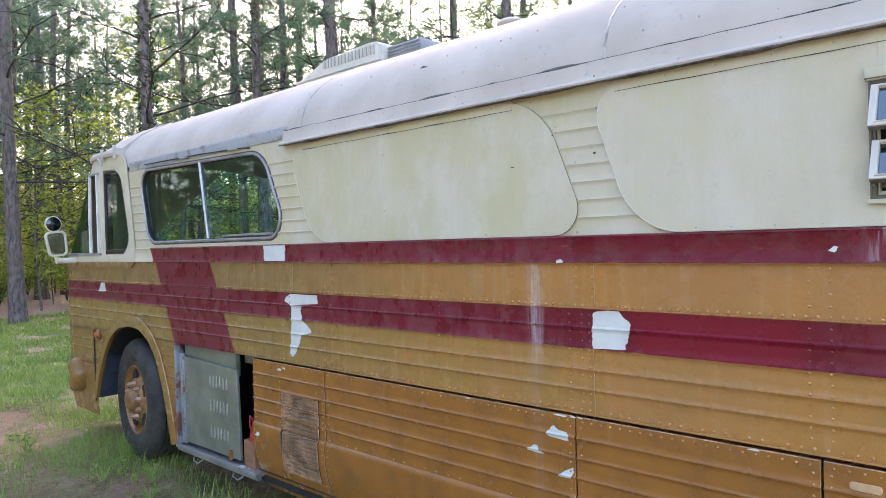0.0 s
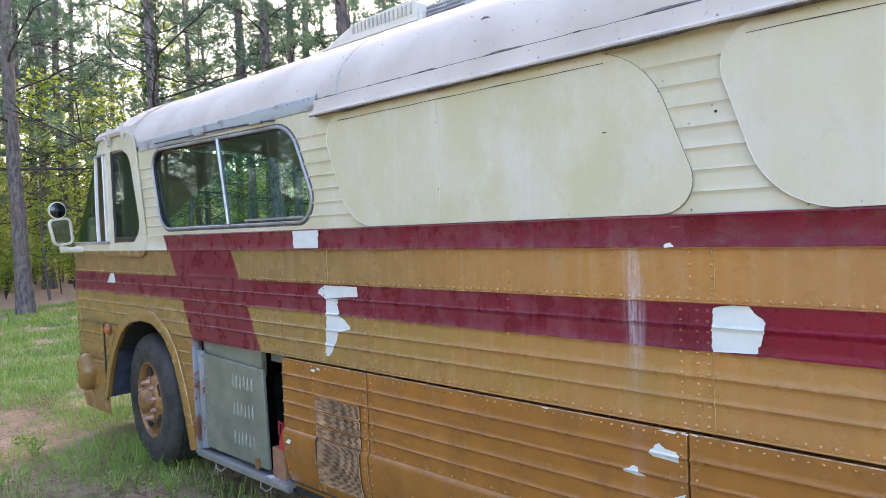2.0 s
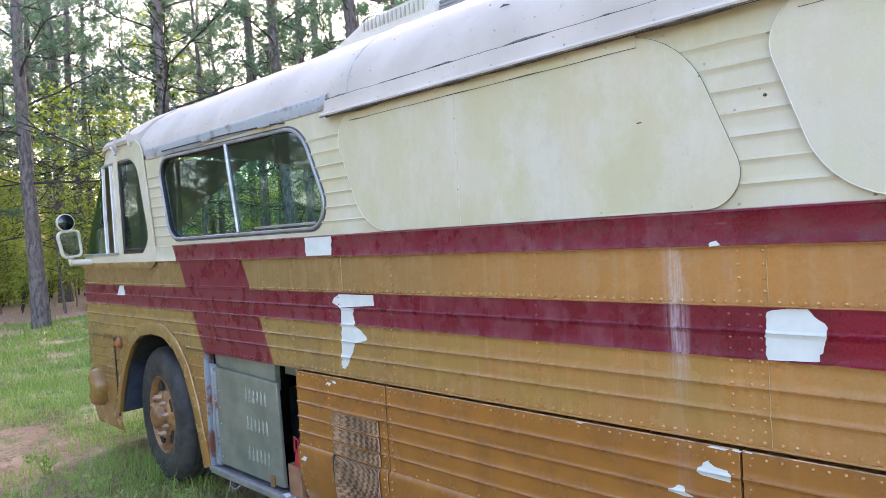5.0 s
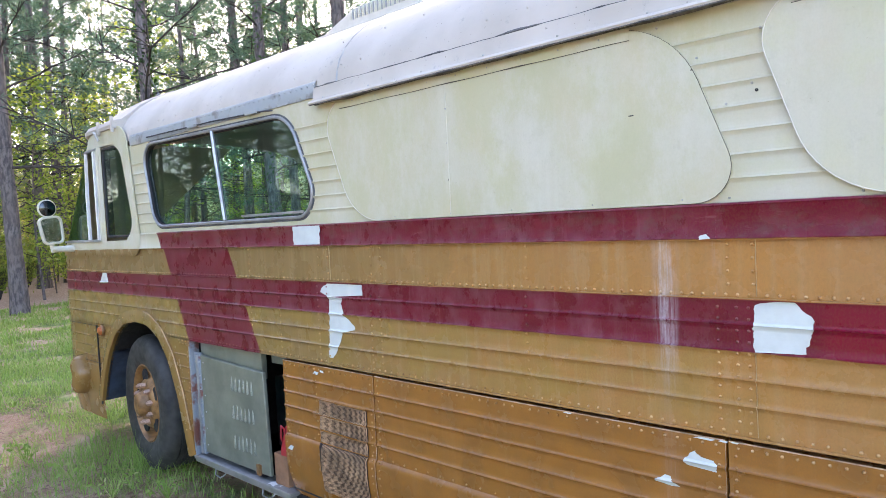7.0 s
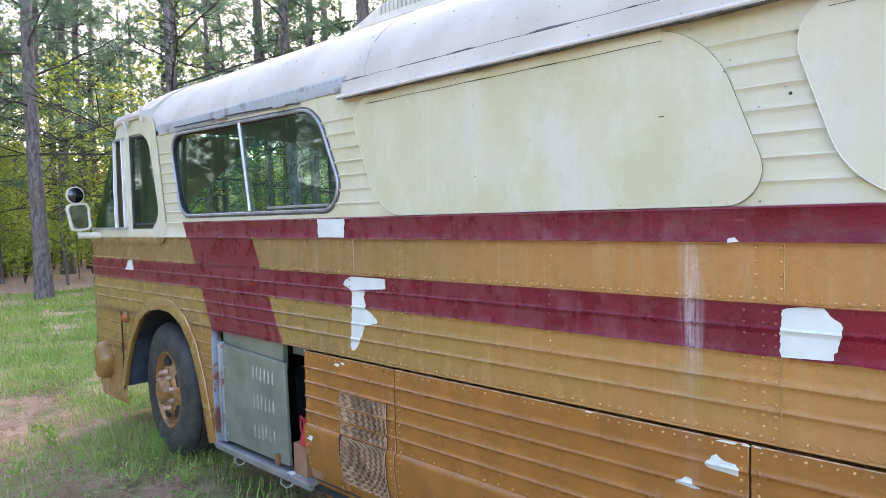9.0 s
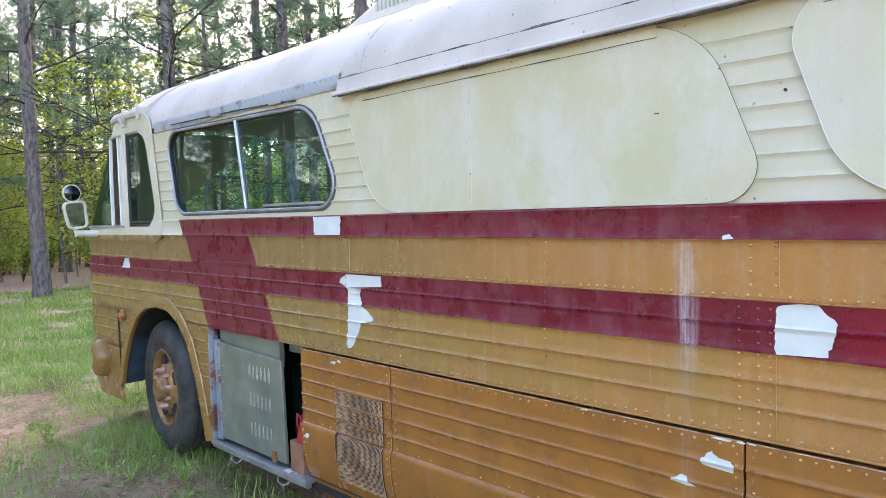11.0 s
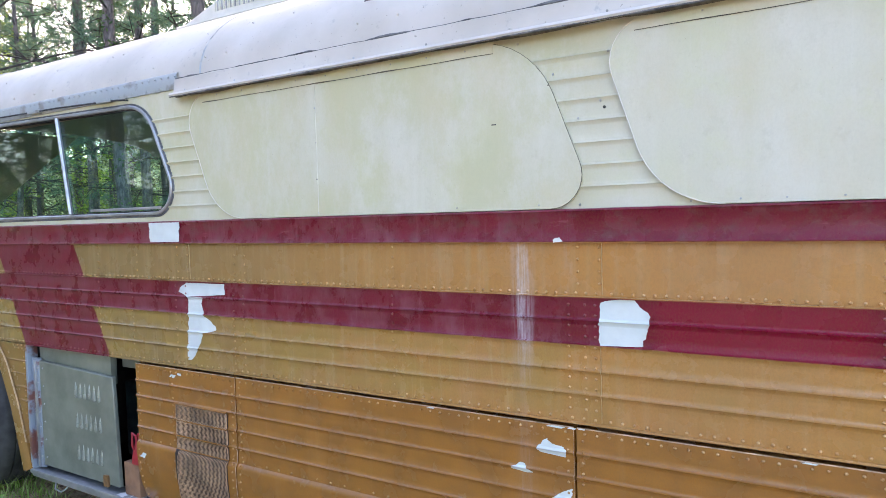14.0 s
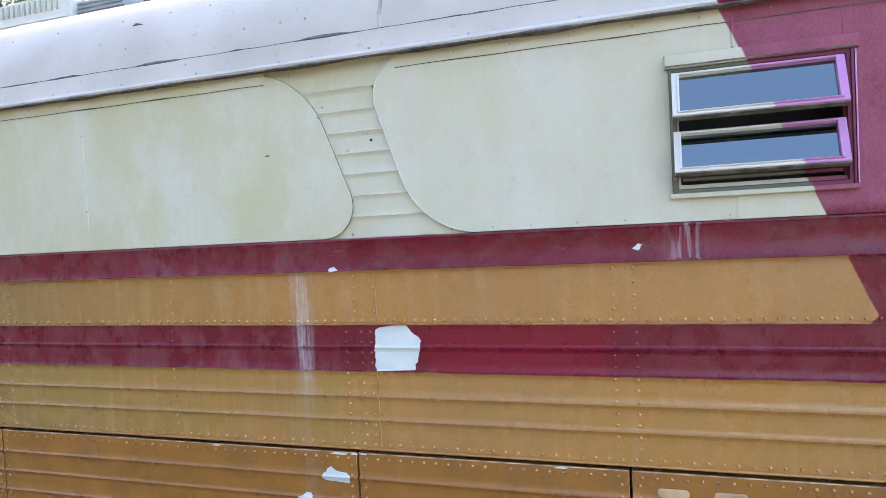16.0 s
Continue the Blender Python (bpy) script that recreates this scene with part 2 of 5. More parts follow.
def bark():
    g = Graph("pine_bark", 0.9)
    plates = g.noise(15, 6, (1, 1, 0.35), 0.65)
    c = g.mix(g.step(plates, 0.38, 0.62), (0.085, 0.074, 0.070), (0.225, 0.188, 0.172))
    c = g.mix(g.math("MULTIPLY", g.step(g.noise(1.2, 3), 0.45, 0.65), 0.5), c, (0.17, 0.130, 0.112))
    g.color(c)
    g.bump(plates, 0.9, 0.03)
    return g.mat


def leaf(name, a, b, c, through=0.45):
    g = Graph(name, 0.55)
    n = g.math("MULTIPLY_ADD", g.object_random(), 0.45, g.math("MULTIPLY", g.island, 0.55))
    col = g.mix(g.step(n, 0.15, 0.6), a, b)
    col = g.mix(g.step(n, 0.62, 0.95), col, c)
    g.color(col)
    tr = g.t.nodes.new("ShaderNodeBsdfTranslucent")
    g.t.links.new(col, tr.inputs[0])
    mx = g.t.nodes.new("ShaderNodeMixShader")
    mx.inputs[0].default_value = through
    g.t.links.new(g.bsdf.outputs[0], mx.inputs[1])
    g.t.links.new(tr.outputs[0], mx.inputs[2])
    g.t.links.new(mx.outputs[0], g.t.nodes["Material Output"].inputs[0])
    return g.mat


def ground_mat():
    g = Graph("ground", 0.95)
    soil = g.mix(g.step(g.noise(3, 6), 0.4, 0.6), (0.34, 0.215, 0.135), (0.48, 0.34, 0.235))
    soil = g.mix(g.step(g.noise(38, 5, (1, 2.5, 1), 0.7), 0.5, 0.64), soil, (0.50, 0.37, 0.27))
    turf = g.mix(g.step(g.noise(9, 5), 0.4, 0.62), (0.09, 0.15, 0.03), (0.17, 0.23, 0.06))
    patch = g.step(g.noise(0.85, 4), 0.44, 0.56)
    # the x term adds unseen turf beside the bus to weaken bounced light
    near = g.math("MAXIMUM", g.step(g.y, -2.2, 0.6, 0.15, 1.0), g.step(g.x, -3.8, -2.6, 0.0, 0.6))
    c = g.mix(g.math("MULTIPLY", patch, near), soil, turf)
    edge = g.math("ADD", g.x, g.math("MULTIPLY", g.noise(0.5, 3), 3.0))
    litter = g.mix(g.step(g.noise(14, 6, (1, 1, 1), 0.75), 0.42, 0.62), (0.34, 0.215, 0.145), (0.56, 0.41, 0.31))
    c = g.mix(g.step(edge, -16.2, -16.8), c, litter)
    g.color(c)
    g.bump(g.noise(22, 6, (1, 1, 1), 0.7), 0.8, 0.04)
    return g.mat


def backdrop_mat():
    g = Graph("far_woods", 1.0)
    c = g.mix(g.step(g.noise(1.1, 6, (1, 1, 0.8), 0.7), 0.42, 0.6), (0.06, 0.09, 0.03), (0.20, 0.22, 0.08))
    c = g.mix(g.step(g.noise(0.5, 5, (1, 1, 0.05)), 0.5, 0.6), c, (0.09, 0.075, 0.055))
    g.color(c)
    return g.mat


PAINT, ROOF, STRIP = bus_paint(), roof_paint(), old_strip()
# paint for rivet heads, lightened to carry their bright glints
HEADS = bus_paint("worn_glint_rivet_paint", 0.55)
GOLDWORN = plain("worn_gold_edge", (0.48, 0.31, 0.16), 0.4)
PEEL = plain("bare_primer", (0.56, 0.60, 0.555), 0.5, vary=0.08)
# near-black base colour puts the shade of recesses and gaps into the surface
BLACK = plain("black_shaded_recess", (0.012, 0.012, 0.012), 0.8)
RUBBER = plain("window_rubber", (0.02, 0.02, 0.02), 0.6)
OLDRUBBER = plain("weathered_rubber", (0.085, 0.09, 0.092), 0.6, vary=0.35, scale=14)
TYRE = plain("tyre_rubber", (0.032, 0.032, 0.028), 0.7, vary=0.55, scale=6, bump=0.3)
ALU = plain("dull_aluminium", (0.40, 0.41, 0.41), 0.45, 0.8, vary=0.15)
WHITE = plain("white_frame_paint", (0.70, 0.70, 0.67), 0.4, vary=0.08)
CREAM = plain("cream_frame_paint", (0.56, 0.55, 0.43), 0.5, vary=0.12)
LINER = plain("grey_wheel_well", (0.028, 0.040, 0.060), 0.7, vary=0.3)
GREEN = plain("grey_green_box", (0.18, 0.195, 0.15), 0.38, 0.25, vary=0.2, scale=5)
# lighter than the cover, so the louvres' highlights are in the colour
LOUVRE = plain("highlit_louvre", (0.24, 0.26, 0.21), 0.3, 0.2, vary=0.2)
CHIPPED = plain("chipped_edge", (0.45, 0.30, 0.19), 0.5, vary=0.7, scale=16)
RUST = plain("rusty_wheel_paint", (0.27, 0.14, 0.052), 0.45, 0.35, vary=0.45, scale=14)
NUT = plain("worn_nut", (0.42, 0.27, 0.19), 0.45, 0.5, vary=0.3)
AMBER = plain("amber_lens", (0.50, 0.13, 0.03), 0.25)
REDP = plain("red_plastic", (0.35, 0.02, 0.03), 0.4)
WOOD = plain("brown_box", (0.22, 0.11, 0.055), 0.8)
INNER = plain("dark_interior", (0.05, 0.048, 0.042), 0.8)
SHROUD = plain("cream_plastic", (0.60, 0.57, 0.48), 0.5, vary=0.08)
GRILLE = plain("worn_mesh", (0.52, 0.33, 0.19), 0.4, 0.0, vary=0.4)
SLOT = plain("worn_pale_gold", (0.50, 0.38, 0.21), 0.45)
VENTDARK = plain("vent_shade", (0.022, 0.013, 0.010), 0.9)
DIRTSHADE = plain("joint_dirt_and_shade", (0.11, 0.10, 0.075), 0.9, vary=0.5, scale=25)
TEAL = plain("dark_teal_paint", (0.02, 0.06, 0.06), 0.6)
SEAL = plain("dark_sealant", (0.10, 0.10, 0.095), 0.8, vary=0.5, scale=20)
GLASS = glass("window_glass", (0.40, 0.74, 0.68), 1.7)
GREENGLASS = glass("green_glass", (0.06, 0.40, 0.27), 1.6)
PANEGLASS = glass("smoked_glass", (0.05, 0.065, 0.085), 2.9)
MIRROR = plain("mirror", (0.55, 0.58, 0.57), 0.06, 1.0, vary=0.05, bump=0.0)
# dark base colour stands for the dark woods mirrored in the round glass
DARK_MIRROR = plain("dark_reflection_mirror", (0.10, 0.11, 0.115), 0.15, 1.0, vary=0.2, bump=0.0)
BARK = bark()
DEADWOOD = plain("dead_limb", (0.058, 0.050, 0.045), 0.9, vary=0.4)
NEEDLE = leaf("pine_needles", (0.075, 0.15, 0.10), (0.135, 0.23, 0.135), (0.25, 0.31, 0.13))
LEAVES = leaf("broad_leaves", (0.16, 0.26, 0.042), (0.37, 0.46, 0.078), (0.66, 0.57, 0.14), 0.62)
# paler than the near foliage: distance haze mixed into the leaf colour
HAZE = leaf("hazed_far_leaves", (0.20, 0.25, 0.15), (0.35, 0.37, 0.20), (0.62, 0.50, 0.24), 0.6)
IVY = leaf("ivy_leaves", (0.03, 0.07, 0.015), (0.06, 0.12, 0.03), (0.10, 0.17, 0.04), 0.35)
BLADE = leaf("grass_blades", (0.16, 0.29, 0.05), (0.27, 0.41, 0.08), (0.50, 0.49, 0.22), 0.42)
LITTER = leaf("dry_litter", (0.19, 0.10, 0.06), (0.38, 0.235, 0.14), (0.56, 0.46, 0.34), 0.1)
GROUND, FAR = ground_mat(), backdrop_mat()


# ---- building blocks ----
def root(ob):
    while ob.parent:
        ob = ob.parent
    return ob


def thing(name, at, label, category, group="", kind=""):
    ob = new(name)
    ob.empty_display_size = 0.2
    ob.location = at
    return tagged(ob, label, category, group, kind)


def part(name, bm, material, parent, label="", smooth=True):
    """Links a bmesh given in world metres as one mesh under a thing or a part."""
    if parent:
        bmesh.ops.translate(bm, verts=bm.verts, vec=-root(parent).location)
    me = bpy.data.meshes.new(name)
    bm.normal_update()
    bm.to_mesh(me)
    bm.free()
    me.materials.append(material)
    if smooth:
        me.shade_smooth()
        me.set_sharp_from_angle(angle=radians(38))
    ob = new(name, me)
    ob.parent = parent
    return tagged(ob, label)


def lerp(a, b, n):
    return [a + (b - a) * i / n for i in range(n + 1)]


def quads(bm, rows, close=False):
    vs = [[bm.verts.new(p) for p in r] for r in rows]
    for a, b in zip(vs, vs[1:]):
        n = len(a)
        for i in range(n if close else n - 1):
            j = (i + 1) % n
            bm.faces.new((a[i], a[j], b[j], b[i]))
    return vs


def box(bm, x0, x1, y0, y1, z0, z1, bevel=0.0):
    made = bmesh.ops.create_cube(bm, size=1.0)["verts"]
    for v in made:
        v.co = Vector(((x0 + x1) / 2 + v.co.x * (x1 - x0), (y0 + y1) / 2 + v.co.y * (y1 - y0), (z0 + z1) / 2 + v.co.z * (z1 - z0)))
    if bevel:
        edges = {e for v in made for e in v.link_edges}
        bmesh.ops.bevel(bm, geom=list(edges), offset=bevel, segments=2, affect="EDGES", profile=0.6)
    return bm


def tube(bm, pts, radii, n=6, caps=True):
    pts = [Vector(p) for p in pts]
    if not isinstance(radii, (list, tuple)):
        radii = [radii] * len(pts)
    rows = []
    for i, p in enumerate(pts):
        d = (pts[min(i + 1, len(pts) - 1)] - pts[max(i - 1, 0)]).normalized()
        a = d.orthogonal() if i == 0 else (side - d * side.dot(d))
        side = a.normalized()
        b = d.cross(side)
        rows.append([p + (side * math.cos(k * math.tau / n) + b * math.sin(k * math.tau / n)) * radii[i] for k in range(n)])
    vs = quads(bm, rows, True)
    if caps:
        bm.faces.new(vs[0][::-1]), bm.faces.new(vs[-1])


def lathe(bm, centre, profile, n=40, axis="y"):
    """profile: (radius, distance along the axis), spun round an axis through centre."""
    c = Vector(centre)
    rows = []
    for r, d in profile:
        row = []
        for k in range(n):
            a = k * math.tau / n
            u, v = r * math.cos(a), r * math.sin(a)
            row.append(c + Vector((u, d, v) if axis == "y" else (u, v, d)))
        rows.append(row)
    quads(bm, rows, True)


def rounded(corners, radii, n=8):
    """A polygon of (x, z) with rounded corners."""
    out = []
    m = len(corners)
    for i in range(m):
        p, a, b = Vector(corners[i]), Vector(corners[i - 1]), Vector(corners[(i + 1) % m])
        u, v = (a - p).normalized(), (b - p).normalized()
        half = math.acos(max(-1, min(1, u.dot(v)))) / 2
        r = radii[i]
        d = min(r / math.tan(half), 0.49 * min((a - p).length, (b - p).length))
        r = d * math.tan(half)
        c = p + (u + v).normalized() * (r / math.sin(half))
        s, e = p + u * d - c, p + v * d - c
        turn = s.angle_signed(e)
        for k in range(n + 1):
            q = s.copy()
            q.rotate(Matrix.Rotation(-turn * k / n, 2))
            out.append(tuple(c + q))
    return out


def grow(poly, d):
    """The polygon moved outwards by d."""
    c = sum((Vector(p) for p in poly), Vector((0, 0))) / len(poly)
    out = []
    for i, p in enumerate(poly):
        t = Vector(poly[(i + 1) % len(poly)]) - Vector(poly[i - 1])
        nrm = Vector((t.y, -t.x)).normalized()
        if nrm.dot(Vector(p) - c) < 0:
            nrm = -nrm
        out.append(tuple(Vector(p) + nrm * d))
    return out


def plate(bm, poly, y0, y1, edge=0.0):
    """A flat plate of outline poly (x, z) from y0 (outside) to y1, its front edge eased."""
    if edge:
        rows = [[(x, y0, z) for x, z in grow(poly, -edge)], [(x, y0 + edge, z) for x, z in poly], [(x, y1, z) for x, z in poly]]
    else:
        rows = [[(x, y0, z) for x, z in poly], [(x, y1, z) for x, z in poly]]
    vs = quads(bm, rows, True)
    bm.faces.new(vs[0]), bm.faces.new(vs[-1][::-1])


def ring(bm, outer, inner, y0, y1, ease=0.004):
    """A frame between two outlines of as many points."""
    o = lambda d, y: [(x, y, z) for x, z in grow(outer, d)]
    i = lambda d, y: [(x, y, z) for x, z in grow(inner, d)]
    vs = quads(bm, [o(0, y1), o(0, y0 + ease), o(-ease, y0), i(ease, y0), i(0, y0 + ease), i(0, y1)], True)
    for k in range(len(outer)):
        j = (k + 1) % len(outer)
        bm.faces.new((vs[-1][k], vs[-1][j], vs[0][j], vs[0][k]))


def span(poly, z):
    xs = []
    for (x0, z0), (x1, z1) in zip(poly, poly[1:] + poly[:1]):
        if (z0 - z) * (z1 - z) <= 0 and z0 != z1:
            xs.append(x0 + (x1 - x0) * (z - z0) / (z1 - z0))
    return (min(xs), max(xs)) if xs else None


# ---- the bus's form ----
XC, CORNER, HALF = -6.64, 0.50, 1.22
NOSE = XC - CORNER * math.pi / 2 - (HALF - CORNER)
REAR = 3.60
RIDGES = [1.429, 1.347, 1.261, 1.181, 0.977, 0.896, 0.815, 0.733]
CREAM_RIDGES = [1.868, 1.938, 2.010, 2.080, 2.150, 2.221, 2.293]


def wrap(u, y, z):
    """A point of the skin: u runs forward along the side and round the front corner; y is the distance inwards."""
    xc = XC + 0.80 * max(0.0, z - 1.60)
    s = xc - u
    if s <= 0:
        return (u, y, z)
    a = min(s / CORNER, math.pi / 2)
    r = CORNER - y
    over = max(0.0, s - CORNER * math.pi / 2)
    return (xc - r * math.sin(a), CORNER - r * math.cos(a) + over, z)


def bead(z, ridges, h=0.0086, w=0.0165):
    y = 0.0
    for r in ridges:
        d = abs(z - r) / (w * 0.40 if z > r else w)
        if d < 1:
            y -= h * (1 - d) ** 1.5
    return y


def levels(z0, z1, ridges, extra=()):
    zs = {round(z0, 4), round(z1, 4), *[round(e, 4) for e in extra]}
    for r in ridges:
        zs |= {round(r + d, 4) for d in (-0.0165, -0.0125, -0.009, -0.006, -0.0035, -0.0015, 0.0, 0.001, 0.0025, 0.0045, 0.0066)}
    n = max(1, int((z1 - z0) / 0.03))
    zs |= {round(v, 4) for v in lerp(z0, z1, n)}
    return sorted(v for v in zs if z0 - 1e-6 <= v <= z1 + 1e-6)


def us(u0, u1):
    """Stations along the skin, close together round the front corner."""
    if u0 >= XC + 0.45:
        return [u0, u1]
    return [v for v in [u0, u0 + 0.3, *lerp(XC - 0.80, min(u1, XC + 0.4), 20)] if u0 <= v < u1 - 1e-4] + [u1]


def skin(bm, u0, u1, zs, yfun, hole=None, tuck=0.0):
    """A pressed sheet from u0 to u1 over the heights zs, with an opening, and edges turned in by tuck."""
    lo, hi = (min(p[1] for p in hole), max(p[1] for p in hole)) if hole else (9, 9)
    if hole:
        zs = sorted({*zs, *[z for z in (lo, hi, *(p[1] for p in hole)) if zs[0] < z < zs[-1]]})
        zs = [z for i, z in enumerate(zs) if i == 0 or z - zs[i - 1] > 2e-4]

    def run(rows, a, b):
        if len(rows) < 2:
            return
        grid = []
        for z in rows:
            s = span(hole, min(max(z, lo + 1e-4), hi - 1e-4)) if hole else None
            left = u0 if a == "u0" else s[1]
            right = u1 if b == "u1" else s[0]
            line = us(left, right) if a == "u0" else [left, right]
            if a == "u0" and b != "u1":
                line = us(u0, u0 + 1e-3)[:1] + [left + (right - left) * k / 24 for k in range(1, 25)] if u0 < XC else [left, right]
            grid.append([wrap(u, yfun(z), z) for u in line])
        n = min(len(g_) for g_ in grid)
        vs = quads(bm, [g_[:n] for g_ in grid])
        if tuck and not hole:
            for row in (vs[0], vs[-1]):
                back = [bm.verts.new(v.co + Vector((0, tuck, 0))) for v in row]
                for i in range(n - 1):
                    bm.faces.new((row[i], row[i + 1], back[i + 1], back[i]))
            for k in (0, -1):
                col = [r[k] for r in vs]
                back = [bm.verts.new(v.co + Vector((0, tuck, 0))) for v in col]
                for i in range(len(col) - 1):
                    bm.faces.new((col[i], col[i + 1], back[i + 1], back[i]))

    run([z for z in zs if z <= lo + 1e-6], "u0", "u1") if hole else run(zs, "u0", "u1")
    if hole:
        inside = [z for z in zs if lo <= z <= hi]
        run(inside, "u0", "hole")
        run(inside, "hole", "u1")
        run([z for z in zs if z >= hi], "u0", "u1")


def rivets(bm, pts, r=0.0056, h=0.0062):
    """Domed heads at (u, y, z)."""
    for u, y, z in pts:
        base = []
        for rr, d in ((r, 0.001), (r * 0.72, -h * 0.75)):
            base.append([bm.verts.new(wrap(u + rr * math.cos(k * math.tau / 7), y + d, z + rr * math.sin(k * math.tau / 7))) for k in range(7)])
        top = bm.verts.new(wrap(u, y - h, z))
        for k in range(7):
            j = (k + 1) % 7
            bm.faces.new((base[0][k], base[0][j], base[1][j], base[1][k]))
            bm.faces.new((base[1][k], base[1][j], top))


RIVET = None
RIVET_COUNT = 0


def rivet_set(parent, pts, material, near=True, r=0.0056, h=0.0062):
    """Rivets of one panel: those on the middle bays are objects of their own, the rest one mesh."""
    global RIVET, RIVET_COUNT
    if RIVET is None:
        bm = bmesh.new()
        rivets(bm, [(0, 0, 0)])
        RIVET = bpy.data.meshes.new("rivet")
        bm.normal_update()
        bm.to_mesh(RIVET)
        bm.free()
        RIVET.materials.append(material)
        RIVET.shade_smooth()
    rest = []
    for p in pts:
        if near and -1.60 < p[0] < 0.62 and p[2] > 0.85 and RIVET_COUNT < 300:
            ob = new("rivet", RIVET)
            ob.parent = parent
            ob.location = Vector(p) - root(parent).location
            RIVET_COUNT += 1
        else:
            rest.append(p)
    if rest:
        bm = bmesh.new()
        rivets(bm, rest, r, h)
        tagged(part("riveting", bm, material, parent), kind="stuff")


def row_of(x0, x1, z, y=0.0, gap=0.05):
    n = max(1, round((x1 - x0) / gap))
    return [(x, y, z) for x in lerp(x0, x1, n)]


def column_of(x, z0, z1, yfun, gap=0.036):
    n = max(1, round((z1 - z0) / gap))
    return [(x, yfun(z), z) for z in lerp(z0, z1, n)]


BUS = thing("bus", (-1.7, 1.22, 0), "vintage gold, maroon and cream motor coach parked on grass, paint peeling", "bus")
mid_y = lambda z: bead(z, RIDGES)
cream_y = lambda z: bead(z, CREAM_RIDGES, 0.0078, 0.016)


def door_y(z):
    """Lower panels: fluted above, a ledge, then a plain skirt that turns under."""
    if z > 0.66:
        return bead(z, RIDGES)
    if z > 0.628:
        return -0.015 * math.sin(math.pi * min(1, (0.66 - z) / 0.02) / 2)
    return -0.015 + 0.07 * ((0.628 - z) / 0.33) ** 2.4


def front_y(z):
    """The front corner: shallow flutes over a plain skirt."""
    if z > 0.66:
        return 0.55 * bead(z, RIDGES)
    return 0.035 * max(0.0, (0.60 - z) / 0.33) ** 2.0


ARCH = rounded([(-6.14, 0.20), (-6.06, 0.46), (-5.98, 0.66), (-5.86, 0.86), (-5.70, 1.03), (-5.53, 1.12), (-5.33, 1.15), (-5.12, 1.14), (-4.95, 1.06), (-4.82, 0.92), (-4.715, 0.69), (-4.645, 0.457), (-4.600, 0.292), (-4.575, 0.20)],
               [0.02] + [0.25] * 12 + [0.02], 3)


def bus_sides():
    # middle panels, one for each sheet
    for u0, u1, hole in ((NOSE, -2.9765, ARCH), (-2.9765, -0.930, None), (-0.930, REAR, None)):
        bm = bmesh.new()
        skin(bm, u0, u1, levels(1.079, 1.503, RIDGES), mid_y, hole=[p for p in ARCH] if hole else None)
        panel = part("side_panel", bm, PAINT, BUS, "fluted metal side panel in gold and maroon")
        a, b = max(u0, XC - 0.2) + 0.03, u1 - 0.02
        heads = row_of(-4.9 if hole else a, b, 1.098, -0.001, 0.04)
        for x in (-3.723, -3.43, -3.08, -3.0, -2.668, -2.602, -1.765, -1.038, -0.981, -0.946, -0.150, -0.086, 0.65, 1.4):
            if u0 + 0.004 < x < u1 - 0.004:
                heads += column_of(x, 1.13, 1.48, mid_y)
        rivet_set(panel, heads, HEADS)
        bm = bmesh.new()
        e0 = -4.5 if hole else u0 + 0.001
        quads(bm, [[(e0, y, z), (u1 - 0.001, y, z)] for z, y in ((1.0875, -0.0005), (1.086, -0.006), (1.0805, -0.007), (1.0775, -0.004), (1.0775, 0.02))])
        part("panel_ledge", bm, PAINT, panel, "folded lower ledge of the panel")
    # plain gold band with its riveted flange
    for u0, u1 in ((NOSE, -2.968), (-2.968, -0.922), (-0.922, REAR)):
        bm = bmesh.new()
        skin(bm, u0, u1, [1.503, 1.5035, 1.508, 1.509, 1.53, 1.60, 1.69], lambda z: -0.009 if z < 1.5085 and z > 1.5032 else 0.003)
        panel = part("band_panel", bm, PAINT, BUS, "plain gold side band")
        a, b = max(u0, XC - 0.1) + 0.03, u1 - 0.02
        heads = row_of(a, b, 1.518, 0.002, 0.035)
        for x in (-3.723, -3.382, -3.06, -2.985, -2.656, -2.588, -1.759, -1.004, -0.931, -0.148, -0.088, 0.65, 1.4):
            if u0 + 0.004 < x < u1 - 0.004:
                heads += column_of(x, 1.55, 1.67, lambda z: 0.003)
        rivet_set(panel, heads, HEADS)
    # pale raw edges where the sheets overlap
    for x, z0, z1, y in ((-0.9215, 1.515, 1.684, 0.001), (-0.9285, 1.09, 1.347, -0.002), (-2.9670, 1.515, 1.684, 0.001)):
        bm = bmesh.new()
        quads(bm, [[(x - 0.0006, (mid_y(z) if z1 < 1.4 else 0.0) + y, z), (x + 0.0007, (mid_y(z) if z1 < 1.4 else 0.0) + y - 0.002, z), (x + 0.0009, 0.004, z)] for z in levels(z0, z1, RIDGES)])
        part("sheet_edge", bm, SLOT, BUS, "worn pale sheet edge")
    # belt moulding
    for u0, u1 in ((-5.20, -1.0311), (-1.0309, REAR)):
        bm = bmesh.new()
        prof = [(1.684, 0.003), (1.684, -0.014), (1.690, -0.0175), (1.698, -0.0125), (1.74, -0.012), (1.785, -0.013), (1.790, -0.017), (1.796, -0.014), (1.797, 0.003)]
        quads(bm, [[(u0, y, z), (u1, y, z)] for z, y in prof])
        bm.faces.new([bm.verts.new((u0, y, z)) for z, y in prof])
        bm.faces.new([bm.verts.new((u1, y, z)) for z, y in prof][::-1])
        part("belt_moulding", bm, PAINT, BUS, "weathered maroon belt moulding")
    # front lower corner with the wheel arch
    bm = bmesh.new()
    skin(bm, NOSE, -4.528, levels(0.28, 1.085, RIDGES), front_y, hole=ARCH)
